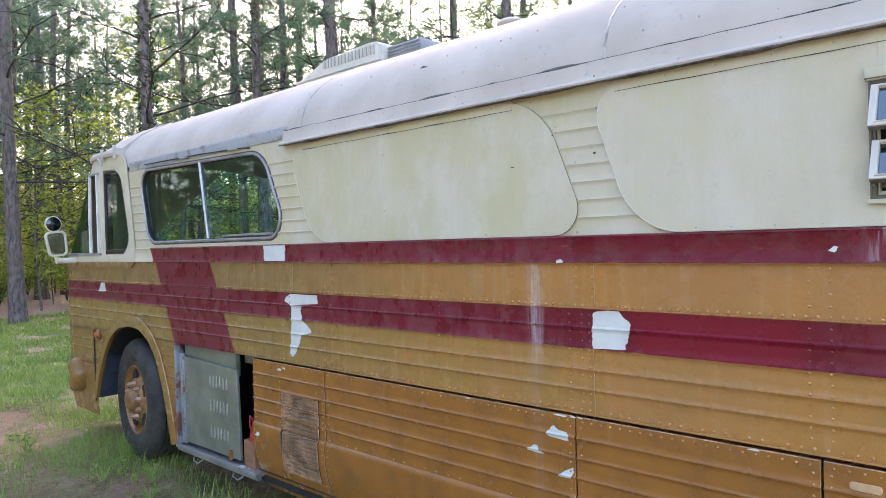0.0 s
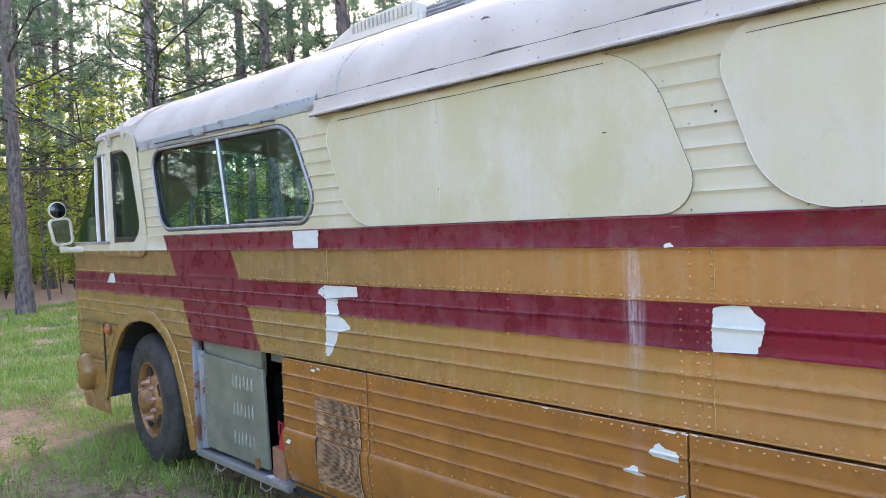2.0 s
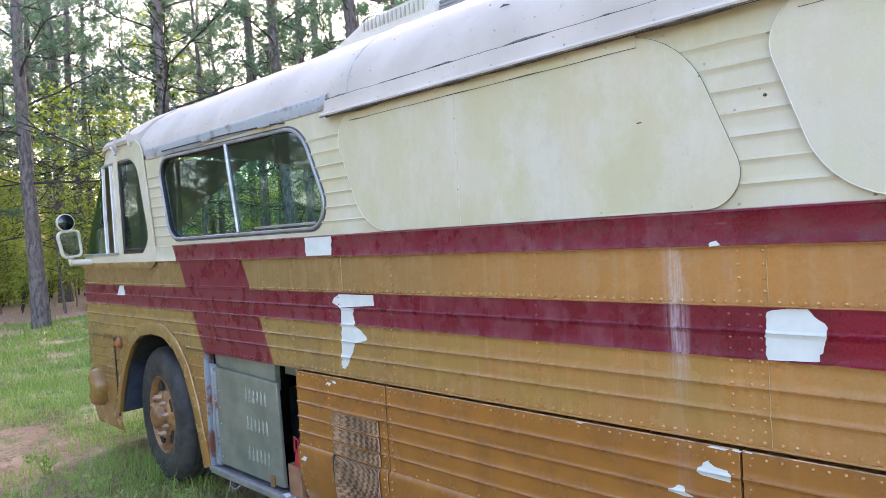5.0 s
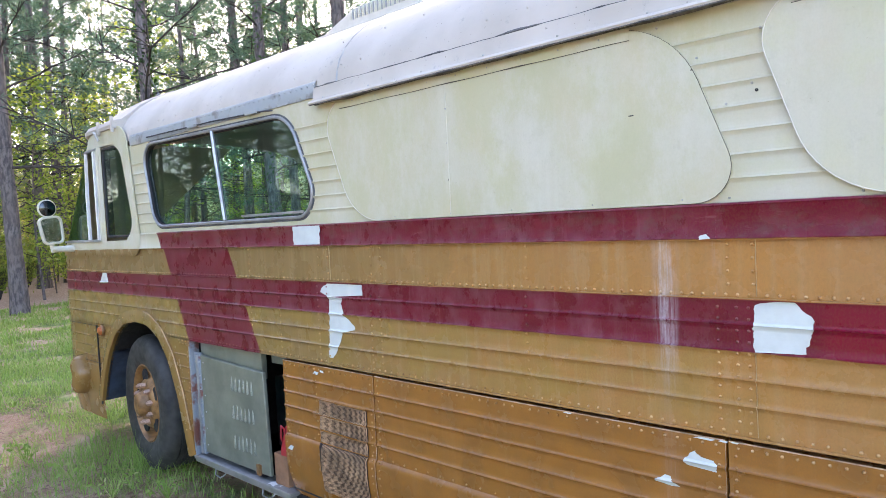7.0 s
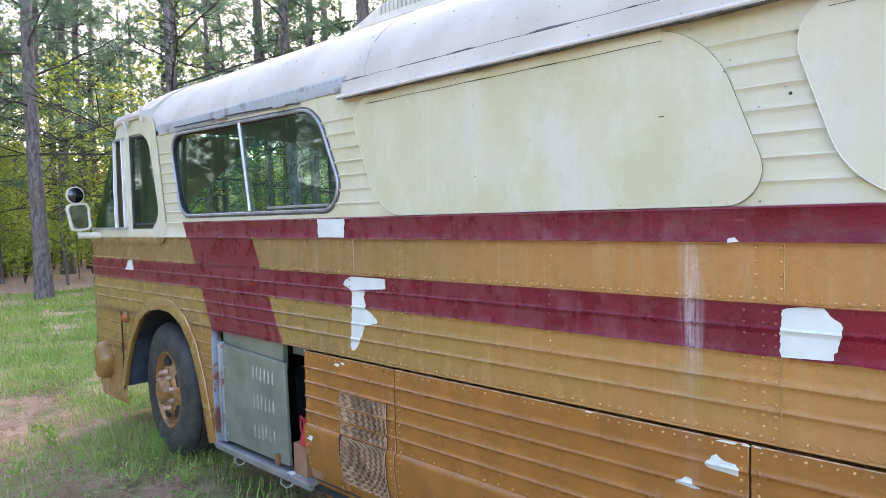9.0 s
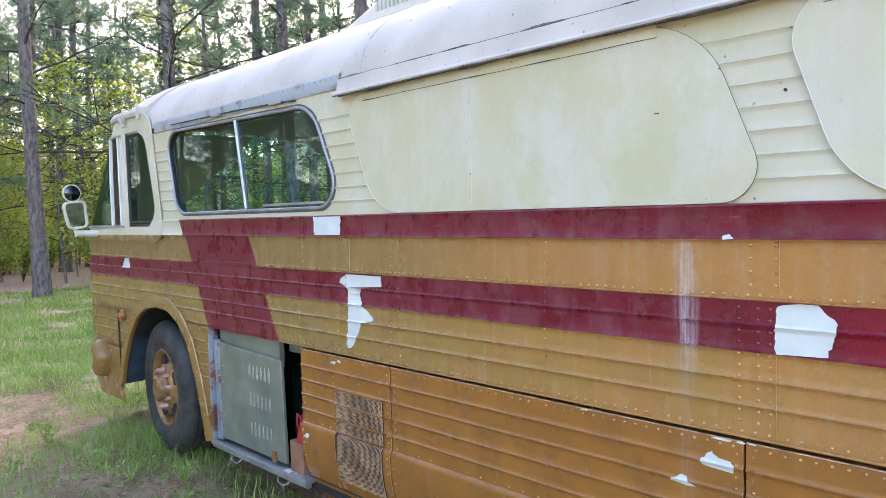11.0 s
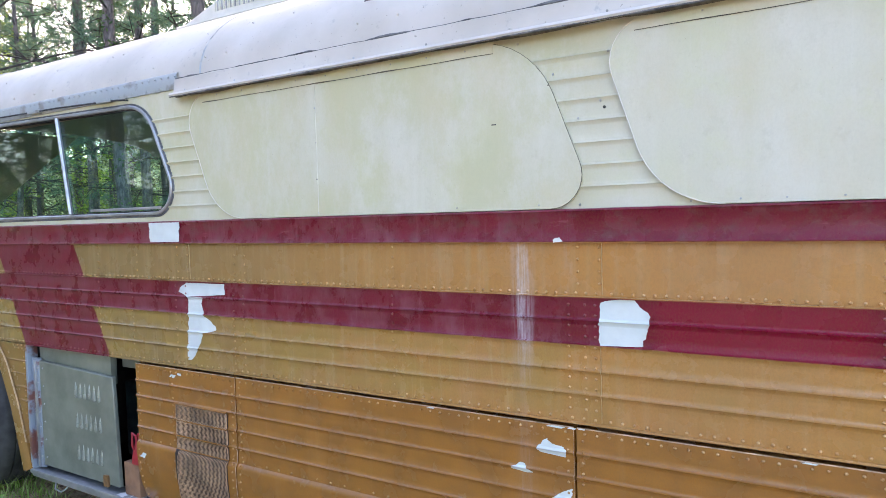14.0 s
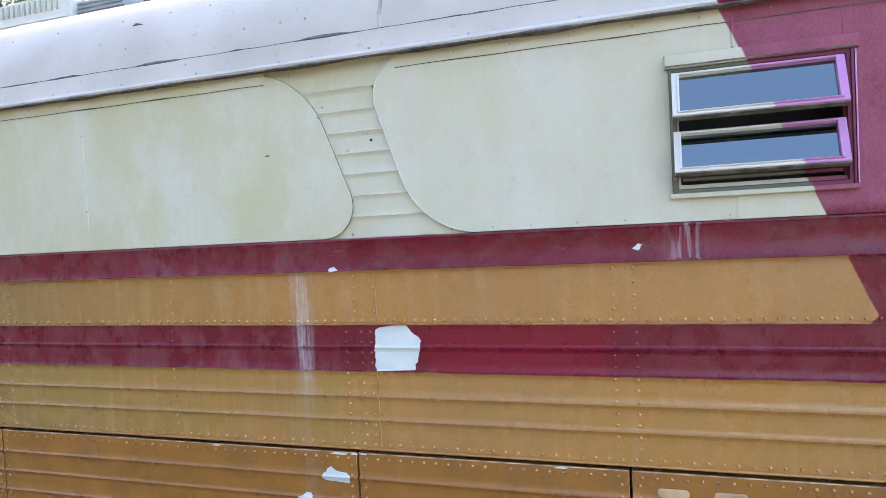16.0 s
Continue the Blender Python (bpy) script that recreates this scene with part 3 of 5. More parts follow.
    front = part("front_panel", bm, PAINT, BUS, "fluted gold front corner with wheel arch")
    bm = bmesh.new()
    for x in lerp(-4.65, -4.52, 3):
        rivets(bm, [(x, 0, 1.05), (x, -0.003, 1.07)])
    rivets(bm, column_of(-4.548, 0.62, 1.0, front_y))
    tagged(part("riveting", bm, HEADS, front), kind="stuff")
    # arch moulding
    bm = bmesh.new()
    outer = grow(ARCH, 0.09)
    keep = [i for i, p in enumerate(ARCH) if p[1] > 0.27]
    rows = [[(ARCH[i][0], 0.03, ARCH[i][1]) for i in keep], [(ARCH[i][0], -0.016, ARCH[i][1]) for i in keep], [(grow(ARCH, 0.01)[i][0], -0.020, grow(ARCH, 0.01)[i][1]) for i in keep],
            [(grow(ARCH, 0.075)[i][0], -0.016, grow(ARCH, 0.075)[i][1]) for i in keep], [(outer[i][0], -0.008, outer[i][1]) for i in keep], [(outer[i][0], 0.01, outer[i][1]) for i in keep]]
    quads(bm, rows)
    arch = part("arch_moulding", bm, PAINT, BUS, "gold wheel arch moulding")
    bm = bmesh.new()
    inner = grow(ARCH, 0.05)
    rivets(bm, [(inner[i][0], -0.017, inner[i][1]) for i in keep[::2]])
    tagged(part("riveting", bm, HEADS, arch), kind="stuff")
    bm = bmesh.new()
    tube(bm, [(outer[i][0], -0.012, outer[i][1]) for i in keep if outer[i][0] > -5.2 and outer[i][1] > 0.4], 0.0045, 5)
    part("arch_bead", bm, GOLDWORN, arch, "worn bright bead")
    # luggage doors
    doors = ((-3.436, -2.684, 0), (-2.676, -1.026, 1), (-1.018, -0.124, 2), (-0.116, 1.45, 3), (1.46, REAR, 4))
    for u0, u1, k in doors:
        bm = bmesh.new()
        skin(bm, u0, u1, levels(0.20, 1.064, RIDGES, (0.628, 0.634, 0.64, 0.646, 0.652, 0.66)), door_y, tuck=0.035)
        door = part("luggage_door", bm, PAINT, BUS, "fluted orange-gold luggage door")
        heads = row_of(u0 + 0.03, u1 - 0.03, 1.046, -0.002, 0.042) + row_of(u0 + 0.03, u1 - 0.03, 0.672, -0.001, 0.075)
        for x in (u0 + 0.022, u1 - 0.022):
            heads += column_of(x, 0.36, 1.02, door_y)
        if k == 0:
            heads += column_of(-3.14, 0.70, 1.02, door_y)
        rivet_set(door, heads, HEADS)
        bm = bmesh.new()
        tube(bm, [(x, 0.0, 1.0635) for x in lerp(u0 + 0.002, u1 - 0.002, 8)], 0.0024, 4)
        tube(bm, [(u1 - 0.0018, door_y(z) + 0.001, z) for z in levels(0.34, 1.062, RIDGES)], 0.0017, 4)
        part("worn_edge", bm, CHIPPED, door, "chipped pale edge")
        if k == 3:
            for x in (-0.046, 0.111):
                bm = bmesh.new()
                plate(bm, rounded([(x, 0.99), (x + 0.09, 0.99), (x + 0.09, 1.017), (x, 1.017)], [0.012] * 4, 4), -0.005, 0.01, 0.003)
                part("handle_slot", bm, GOLDWORN, door, "pale recessed handle")
        if k == 0:
            grille(door)


def grille(door):
    """Expanded metal mesh over the vent in the first luggage door."""
    x0, x1 = -3.115, -2.742
    for z0, z1 in ((0.815, 0.888), (0.738, 0.808), (0.668, 0.730), (0.40, 0.660)):
        bm = bmesh.new()
        n = int((x1 - x0) / 0.0095)
        for i in range(n + 1):
            x = x0 + (x1 - x0) * i / n
            steps = max(4, int((z1 - z0) / 0.0065))
            pts = []
            for k in range(steps + 1):
                z = z0 + (z1 - z0) * k / steps
                pts.append((min(x1, max(x0, x + 0.0016 * math.sin(k * 1.57) + 0.10 * (z - z0))), door_y(z) - 0.008, z))
            tube(bm, pts, 0.0021, 3, False)
        part("vent_mesh", bm, GRILLE, door, "worn expanded metal mesh")
    # dark sheet over the door skin paints the vent's inner shade
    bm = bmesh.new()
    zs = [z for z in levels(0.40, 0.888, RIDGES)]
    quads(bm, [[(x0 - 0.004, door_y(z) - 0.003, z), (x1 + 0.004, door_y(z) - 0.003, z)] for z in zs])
    part("vent_shade_sheet", bm, VENTDARK, door, "dark sheet painted as the vent's shade behind the mesh")
    bm = bmesh.new()
    for z in (0.893, 0.812, 0.734, 0.664):
        tube(bm, [(x0, door_y(z) - 0.006, z), (x1, door_y(z) - 0.006, z)], 0.004, 5)
    part("vent_bar", bm, PAINT, door)


BLANK_A = rounded([(-2.96, 2.382), (-1.150, 2.382), (-0.928, 1.799), (-2.735, 1.799)], [0.13, 0.32, 0.11, 0.27], 10)
WIN = rounded([(-5.045, 2.425), (-3.235, 2.39), (-2.98, 1.825), (-4.905, 1.825)], [0.14, 0.24, 0.14, 0.17], 10)


def bus_upper():
    # cream fluted wall above the belt
    bm = bmesh.new()
    skin(bm, -5.222, -2.60, levels(1.795, 2.43, CREAM_RIDGES), cream_y, hole=WIN)
    part("upper_wall", bm, PAINT, BUS, "cream fluted wall round the side window")
    bm = bmesh.new()
    plate(bm, [(-5.2225, 1.80), (-5.2225, 2.43), (-5.325, 2.43), (-5.236, 1.80)], -0.001, 0.012)
    part("corner_sheet", bm, PAINT, BUS, "cream sheet beside the cab windows")
    bm = bmesh.new()
    skin(bm, -2.60, REAR, levels(1.795, 2.43, CREAM_RIDGES), cream_y, hole=[(0.056, 1.902), (0.056, 2.198), (0.466, 2.198), (0.466, 1.902)])
    part("upper_wall", bm, PAINT, BUS, "cream fluted wall behind the blank panels")
    # flat panels that cover the old windows
    cut = -2.112
    left = [p for p in BLANK_A if p[0] <= cut]
    right = [p for p in BLANK_A if p[0] > cut]
    for name, poly in (("blank_panel", [(cut - 0.0002, 1.799)] + sorted_loop(left) + [(cut - 0.0002, 2.382)]), ("blank_panel", [(cut + 0.0002, 2.382)] + sorted_loop(right, True) + [(cut + 0.0002, 1.799)])):
        bm = bmesh.new()
        plate(bm, poly, -0.016, 0.0)
        part(name, bm, PAINT, BUS, "flat cream sheet with green algae stains")
    aft = rounded([(-0.93, 2.382), (3.3, 2.382), (3.3, 1.799), (-0.735, 1.799)], [0.13, 0.05, 0.05, 0.27], 10)
    opening = (0.055, 0.468, 1.90, 2.215)
    bm = bmesh.new()
    lft = [p for p in aft if p[0] < 0]
    poly = [(0.055, 1.799)] + sorted_loop(lft) + [(0.055, 2.382)]
    plate(bm, poly, -0.016, 0.0)
    part("blank_panel", bm, PAINT, BUS, "flat cream sheet with green algae stains")
    for x0, x1, z0, z1 in ((0.0555, 0.468, 2.215, 2.382), (0.0555, 0.468, 1.799, 1.90), (0.4685, 3.3, 1.799, 2.382)):
        bm = bmesh.new()
        plate(bm, [(x0, z0), (x1, z0), (x1, z1), (x0, z1)], -0.016, 0.0)
        part("blank_panel", bm, PAINT, BUS, "flat sheet round the louvred window")
    # pale beads along the panel edges
    for poly in (sorted_loop(left), sorted_loop(right, True), sorted_loop(lft)):
        bm = bmesh.new()
        dark = poly[0][0] > -1.3 and poly[0][0] < -0.95 or poly[-1][0] < -0.95 and poly[-1][0] > -1.3
        tube(bm, [(x, -0.0135 if dark else -0.017, z) for x, z in poly if z < 2.374], 0.0018, 5)
        part("panel_bead", bm, DIRTSHADE if dark else SHROUD, BUS, "dark open joint" if dark else "pale sealing bead")
    bm = bmesh.new()
    for x0, x1 in ((-2.80, -1.29), (-0.80, 0.205), (0.207, 3.3)):
        box(bm, x0, x1, -0.0172, -0.010, 2.340, 2.384, 0.0004)
    part("top_lath", bm, PAINT, BUS, "narrow lath over the panel tops")
    for x0, x1 in ((-2.80, -1.29), (-0.80, REAR - 0.31)):
        xs = lerp(x0, x1, 90)
        bm = bmesh.new()
        tube(bm, [(x, -0.0175, 2.339 + 0.0008 * math.sin(x * 17)) for x in xs], [0.0013 + 0.0022 * max(0.0, noise.noise(Vector((x * 6, 4, 2)))) for x in xs], 4)
        part("lath_joint", bm, DIRTSHADE, BUS, "dark joint under the lath")
    bm = bmesh.new()
    tube(bm, [(cut + 0.0005 * math.sin(z * 40), -0.0165, z) for z in lerp(1.80, 2.339, 30)], [0.0012 + 0.0012 * abs(math.sin(z * 31)) for z in lerp(1.80, 2.339, 30)], 4)
    part("sheet_joint", bm, CREAM, BUS, "thin open joint between two sheets")
    bm = bmesh.new()
    lathe(bm, (-0.903, 0, 2.118), [(0.001, -0.0045), (0.0045, -0.0042), (0.005, -0.001)], 10)
    part("drilled_hole", bm, BLACK, BUS)
    for x, z, l in ((-1.302, 2.094, 0.018), (-1.09, 2.205, 0.006)):
        bm = bmesh.new()
        box(bm, x, x + l, -0.0175, -0.015, z, z + 0.004, 0.001)
        part("paint_nick", bm, DIRTSHADE, BUS)
    bm = bmesh.new()
    box(bm, 0.199, 0.207, -0.019, -0.01, 1.80, 1.863, 0.002)
    part("joint_strip", bm, PAINT, BUS)
    bm = bmesh.new()
    box(bm, 0.199, 0.207, -0.019, -0.01, 2.27, 2.345, 0.002)
    part("joint_strip", bm, PAINT, BUS)
    # screws
    bm = bmesh.new()
    rivets(bm, [(x, -0.017, 1.812) for x in (-2.45, -2.115, -1.8, -1.45, -1.13, -0.5, -0.38, -0.24, -0.1, 0.18)], 0.0035, 0.002)
    rivets(bm, [(x, -0.019, 2.363) for x in lerp(-2.7, -1.4, 8)] + [(x, -0.019, 2.363) for x in lerp(-0.6, 1.2, 10)], 0.0035, 0.002)
    rivets(bm, [(-2.115, -0.017, z) for z in (1.95, 2.1, 2.24)] + [(-1.07, -0.017, 2.24), (-0.915, -0.004, 2.14), (-0.99, -0.006, 2.09), (-0.99, -0.004, 1.81), (-0.64, -0.004, 1.81), (-1.2, -0.006, 2.36), (-0.82, -0.006, 2.36), (-0.885, -0.012, 2.29)], 0.0045, 0.003)
    tagged(part("screw_heads", bm, STRIP, BUS, "small rusty screw heads"), kind="stuff")
    # gutter fascia and its lip
    bm = bmesh.new()
    prof = [(2.384, 0.0), (2.384, -0.046), (2.379, -0.050), (2.379, -0.058), (2.387, -0.062), (2.397, -0.054), (2.403, -0.034), (2.43, -0.026), (2.466, -0.022), (2.470, -0.014), (2.471, 0.01)]
    quads(bm, [[(-2.985, y, z), (REAR, y, z)] for z, y in prof])
    bm.faces.new([bm.verts.new((-2.985, y, z)) for z, y in prof])
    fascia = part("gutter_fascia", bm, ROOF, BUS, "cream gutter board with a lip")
    bm = bmesh.new()
    rivets(bm, row_of(-2.9, REAR - 0.1, 2.408, -0.033, 0.33), 0.005, 0.003)
    tagged(part("screw_heads", bm, STRIP, fascia), kind="stuff")
    # two dark tubes draw the lip's shadow line along with its stains
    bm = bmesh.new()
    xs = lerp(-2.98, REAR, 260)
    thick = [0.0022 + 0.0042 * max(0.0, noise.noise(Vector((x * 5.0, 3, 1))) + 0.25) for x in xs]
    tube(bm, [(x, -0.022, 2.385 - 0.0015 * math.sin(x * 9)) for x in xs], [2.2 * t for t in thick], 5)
    part("gutter_shade_seam", bm, DIRTSHADE, fascia, "dark seam under the gutter, painted shadow line and stain")
    bm = bmesh.new()
    tube(bm, [(x, -0.0575, 2.378) for x in xs], thick, 5)
    part("lip_edge", bm, SEAL, fascia, "dark line on the gutter lip, painted shade and stain")
    # exposed older strip ahead of it
    bm = bmesh.new()
    quads(bm, [[(-5.21, y, z), (-2.987, y, z)] for z, y in ((2.425, 0.002), (2.426, -0.008), (2.494, -0.008), (2.504, -0.002), (2.512, 0.02))])
    strip = part("bare_strip", bm, STRIP, BUS, "exposed blue-grey strip with rivets under the roof edge")
    bm = bmesh.new()
    rivets(bm, row_of(-5.15, -3.0, 2.486, -0.008, 0.05), 0.0055, 0.005)
    rivets(bm, row_of(-5.0, -3.0, 2.438, -0.008, 0.11), 0.006, 0.005)
    tagged(part("riveting", bm, STRIP, strip), kind="stuff")


def sorted_loop(pts, right=False):
    return sorted(pts, key=lambda p: p[1])[::-1] if right else sorted(pts, key=lambda p: p[1])


def roof_section(x, n=28):
    u = min(1.0, max(0.0, (-5.60 - x) / 0.79))
    k = max(0.0, 1 - u ** 4.0) ** (1 / 2.4)
    inset = 0.26 * (1 - math.sqrt(max(0.0, 1 - (u * 0.98) ** 2)))
    out = []
    for i in range(n + 1):
        a = math.pi * i / n
        out.append((x, HALF - (HALF - inset) * math.cos(a), 2.466 + 0.552 * k * math.sin(a)))
    return out


def bus_roof():
    bm = bmesh.new()
    xs = [-6.38, -6.375, -6.36, -6.34, -6.31, -6.26, -6.2, -6.1, -6.0, -5.85, -5.7, -5.55, -5.45] + lerp(-5.2, REAR, 18)
    quads(bm, [roof_section(x) for x in xs])
    part("roof", bm, ROOF, BUS, "pale curved metal roof")
    for x in (-5.50, -2.831, -0.852, 1.2):
        bm = bmesh.new()
        a, b = roof_section(x - 0.007), roof_section(x + 0.007)
        m = [Vector(p) + (Vector(p) - Vector((x, HALF, 2.3))).normalized() * 0.003 for p in roof_section(x)]
        quads(bm, [a, m, b])
        part("roof_seam", bm, STRIP, BUS, "grey raised roof seam")
    # dark sealant line along the roof's lower edge
    bm = bmesh.new()
    pts = [(x, -0.014, 2.472 + 0.003 * noise.noise(Vector((x * 9, 1, 4)))) for x in lerp(-2.99, REAR, 520)]
    tube(bm, pts, [0.0012 + 0.011 * max(0.0, noise.noise(Vector((x * 4.3, 2, 8))) + 0.4 * noise.noise(Vector((x * 19, 5, 1)))) for x in lerp(-2.99, REAR, 520)], 5)
    part("sealant", bm, SEAL, BUS, "grey cracked sealant")
    # scattered roof screws
    bm = bmesh.new()
    rng = random.Random(4)
    for k in range(70):
        x = -5.2 + k * 0.11 + rng.uniform(-0.03, 0.03)
        for a in (0.16, 0.42):
            if rng.random() < 0.25:
                c = Vector((x, HALF - HALF * math.cos(a), 2.466 + 0.552 * math.sin(a)))
                bmesh.ops.create_icosphere(bm, subdivisions=1, radius=0.005, matrix=Matrix.Translation(c))
    tagged(part("roof_screw_scatter", bm, ROOF, BUS), kind="stuff")
    # air conditioner
    bm = bmesh.new()
    ac = [(-4.02, 2.985), (-3.98, 3.05), (-3.62, 3.165), (-3.10, 3.185), (-3.02, 3.17), (-2.985, 3.12), (-2.985, 2.985)]
    plate(bm, ac, 0.78, 1.66, 0.0)
    bmesh.ops.bevel(bm, geom=bm.edges[:], offset=0.025, segments=2, affect="EDGES")
    shroud = part("air_conditioner", bm, SHROUD, BUS, "cream rooftop air conditioner with vent slots")
    for i in range(30):
        bm = bmesh.new()
        x = -3.62 + i * 0.0195
        box(bm, x, x + 0.008, 0.774, 0.79, 3.085, 3.15, 0.001)
        part("vent_slot", bm, STRIP if i % 2 else CREAM, shroud)
    bm = bmesh.new()
    box(bm, -3.98, -2.99, 0.765, 0.79, 3.035, 3.047, 0.003)
    part("shroud_seam", bm, SHROUD, shroud)
    bm = bmesh.new()
    box(bm, -2.98, -2.66, 0.84, 1.60, 2.985, 3.13, 0.01)
    coil = part("condenser", bm, ALU, shroud, "grey finned condenser")
    for i in range(6):
        bm = bmesh.new()
        box(bm, -2.975, -2.665, 0.832, 0.85, 3.0 + i * 0.022, 3.008 + i * 0.022)
        part("fin", bm, ALU, shroud)
    # mushroom vent and a low hatch
    bm = bmesh.new()
    lathe(bm, (-2.04, 1.0, 0), [(0.001, 3.13), (0.05, 3.128), (0.088, 3.112), (0.094, 3.098), (0.085, 3.088), (0.05, 3.082), (0.046, 3.0), (0.085, 2.99)], 24, "z")
    part("roof_vent", bm, ROOF, BUS, "cream mushroom roof vent")
    bm = bmesh.new()
    box(bm, -1.86, -1.5, 1.05, 1.45, 2.99, 3.055, 0.02)
    part("roof_hatch", bm, ROOF, BUS)
    bm = bmesh.new()
    tube(bm, [(-1.5, 1.0, 3.03), (-1.2, 0.95, 3.05), (-0.9, 0.95, 3.035), (-0.5, 0.98, 3.04)], 0.008, 5)
    part("cable", bm, RUBBER, BUS)
    # antenna near the front
    bm = bmesh.new()
    foot = 2.466 + 0.552 * math.sin(math.acos((HALF - 0.42) / HALF))
    lathe(bm, (-5.62, 0.42, 0), [(0.035, foot - 0.03), (0.032, foot + 0.006), (0.016, foot + 0.016), (0.010, foot + 0.028), (0.001, foot + 0.03)], 14, "z")
    tube(bm, [(-5.62, 0.42, foot + 0.03), (-5.70, 0.40, foot + 0.16)], [0.004, 0.002], 4)
    part("antenna", bm, OLDRUBBER, BUS, "grey antenna foot with a short whip")
    # dark slit in the roof skin
    bm = bmesh.new()
    tube(bm, [(-1.895, 0.052, 2.646), (-1.875, 0.050, 2.649), (-1.850, 0.052, 2.646)], [0.002, 0.005, 0.002], 5)
    part("roof_slit", bm, SEAL, BUS)


def pane(bm, poly, y):
    f = bm.faces.new([bm.verts.new((x, y, z)) for x, z in poly])
    f.normal_update()
    if f.normal.y > 0:
        f.normal_flip()


def bus_windows():
    # long sliding side window
    bm = bmesh.new()
    ring(bm, grow(WIN, 0.006), grow(WIN, -0.004), -0.004, 0.05, 0.002)
    frame_ = part("side_window", bm, OLDRUBBER, BUS, "slanted sliding side window with aluminium frame")
    bm = bmesh.new()
    ring(bm, grow(WIN, -0.004), grow(WIN, -0.022), -0.012, 0.03, 0.004)
    part("window_frame", bm, ALU, frame_, "dull aluminium frame")
    bm = bmesh.new()
    ring(bm, grow(WIN, -0.0225), grow(WIN, -0.027), -0.002, 0.03, 0.002)
    part("glazing_rubber", bm, RUBBER, frame_, "black glazing rubber")
    inner = grow(WIN, -0.0265)
    split = lambda z: -4.035 + (2.39 - z) * 0.17
    for side, y in ((0, 0.012), (1, 0.002)):
        poly = []
        zs = [p[1] for p in inner]
        lo, hi = min(zs), max(zs)
        a, b = [], []
        for z in lerp(lo + 0.001, hi - 0.001, 40):
            s = span(inner, z)
            if s[0] < split(z) < s[1]:
                a.append((s[0] if side == 0 else split(z), z)), b.append((split(z) if side == 0 else s[1], z))
        bm = bmesh.new()
        pane(bm, a + b[::-1], y)
        part("pane", bm, GLASS, frame_).visible_shadow = False
    bm = bmesh.new()
    tube(bm, [(split(2.385), -0.008, 2.385), (split(1.85), -0.008, 1.85)], 0.013, 6)
    part("divider", bm, ALU, frame_, "aluminium meeting rail")
    bm = bmesh.new()
    box(bm, -3.75, -3.15, -0.012, 0.0, 1.858, 1.872, 0.003)
    part("slide_track", bm, ALU, frame_)
    for x, z in ((-4.30, 2.432), (-3.62, 2.418)):
        bm = bmesh.new()
        box(bm, x, x + 0.12, -0.03, -0.005, z, z + 0.018, 0.004)
        part("clip", bm, STRIP, frame_)
    # drip rail over the window
    bm = bmesh.new()
    tube(bm, [(-4.9, -0.02, 2.452), (-4.0, -0.02, 2.440), (-3.45, -0.02, 2.421), (-3.36, -0.02, 2.412)], 0.0045, 5)
    part("drip_rail", bm, RUBBER, BUS)
    # cab surround: one pressing from the belt to the roof
    quarter = rounded([(-5.725, 2.462), (-5.375, 2.462), (-5.205, 1.775), (-5.725, 1.775)], [0.03, 0.16, 0.12, 0.03], 8)
    slider = lambda z: (XC + 0.80 * max(0.0, z - 1.60) - 0.30, -5.825)
    bm = bmesh.new()
    outline = rounded([(-5.9, 2.59), (-5.27, 2.59), (-5.12, 1.64), (-5.9, 1.64)], [0.001, 0.16, 0.12, 0.001], 8)

    def sheet(bm, rows):
        grid = [[wrap(a + (b - a) * k / 16, -0.018, z) for k in range(17)] for z, a, b in rows]
        vs = quads(bm, grid)
        return vs

    end = lambda z: span(outline, min(max(z, 1.6401), 2.5899))[1]
    low = lerp(1.64, 1.752, 5)
    high = lerp(2.475, 2.59, 5)
    sheet(bm, [(z, -7.6, end(z)) for z in low])
    sheet(bm, [(z, -7.6, end(z)) for z in high])
    mids = lerp(1.752, 2.475, 14)
    sheet(bm, [(z, -5.825, -5.725) for z in mids])
    cl = lambda z: min(max(z, 1.7751), 2.4619)
    sheet(bm, [(z, span(quarter, cl(z))[1], end(z)) for z in mids])
    sheet(bm, [(z, -7.6, slider(z)[0]) for z in mids])
    part("cab_surround", bm, PAINT, BUS, "raised cream surround of the cab windows")
    bm = bmesh.new()
    tube(bm, [(p[0], -0.012, p[1]) for p in outline if p[0] > -5.89], 0.006, 6)
    part("surround_edge", bm, PAINT, BUS)
    bm = bmesh.new()
    ring(bm, quarter, grow(quarter, -0.018), -0.014, 0.04)
    q = part("quarter_window", bm, RUBBER, BUS, "rounded fixed quarter window in black rubber")
    bm = bmesh.new()
    pane(bm, grow(quarter, -0.016), -0.004)
    part("pane", bm, GLASS, q).visible_shadow = False
    # driver's sliding window with white uprights
    bm = bmesh.new()
    box(bm, -5.828, -5.816, -0.026, 0.03, 1.752, 2.475, 0.003)
    d = part("driver_window", bm, CREAM, BUS, "driver's sliding window, slightly open, green glass")
    for u, w in ((-5.865, 0.028), (-6.055, 0.028)):
        bm = bmesh.new()
        quads(bm, [[wrap(u - w / 2, y, z), wrap(u - w / 2, -0.03, z), wrap(u + w / 2, -0.03, z), wrap(u + w / 2, y, z)] for z, y in ((1.76, -0.010), (2.1, -0.010), (2.46, -0.010))])
        part("sash_upright", bm, WHITE, d, "white sash upright")
    bm = bmesh.new()
    quads(bm, [[wrap(u, -0.012, z) for u in lerp(slider(z)[0], -6.055, 12)] for z in lerp(1.765, 2.45, 8)])
    bm.normal_update()
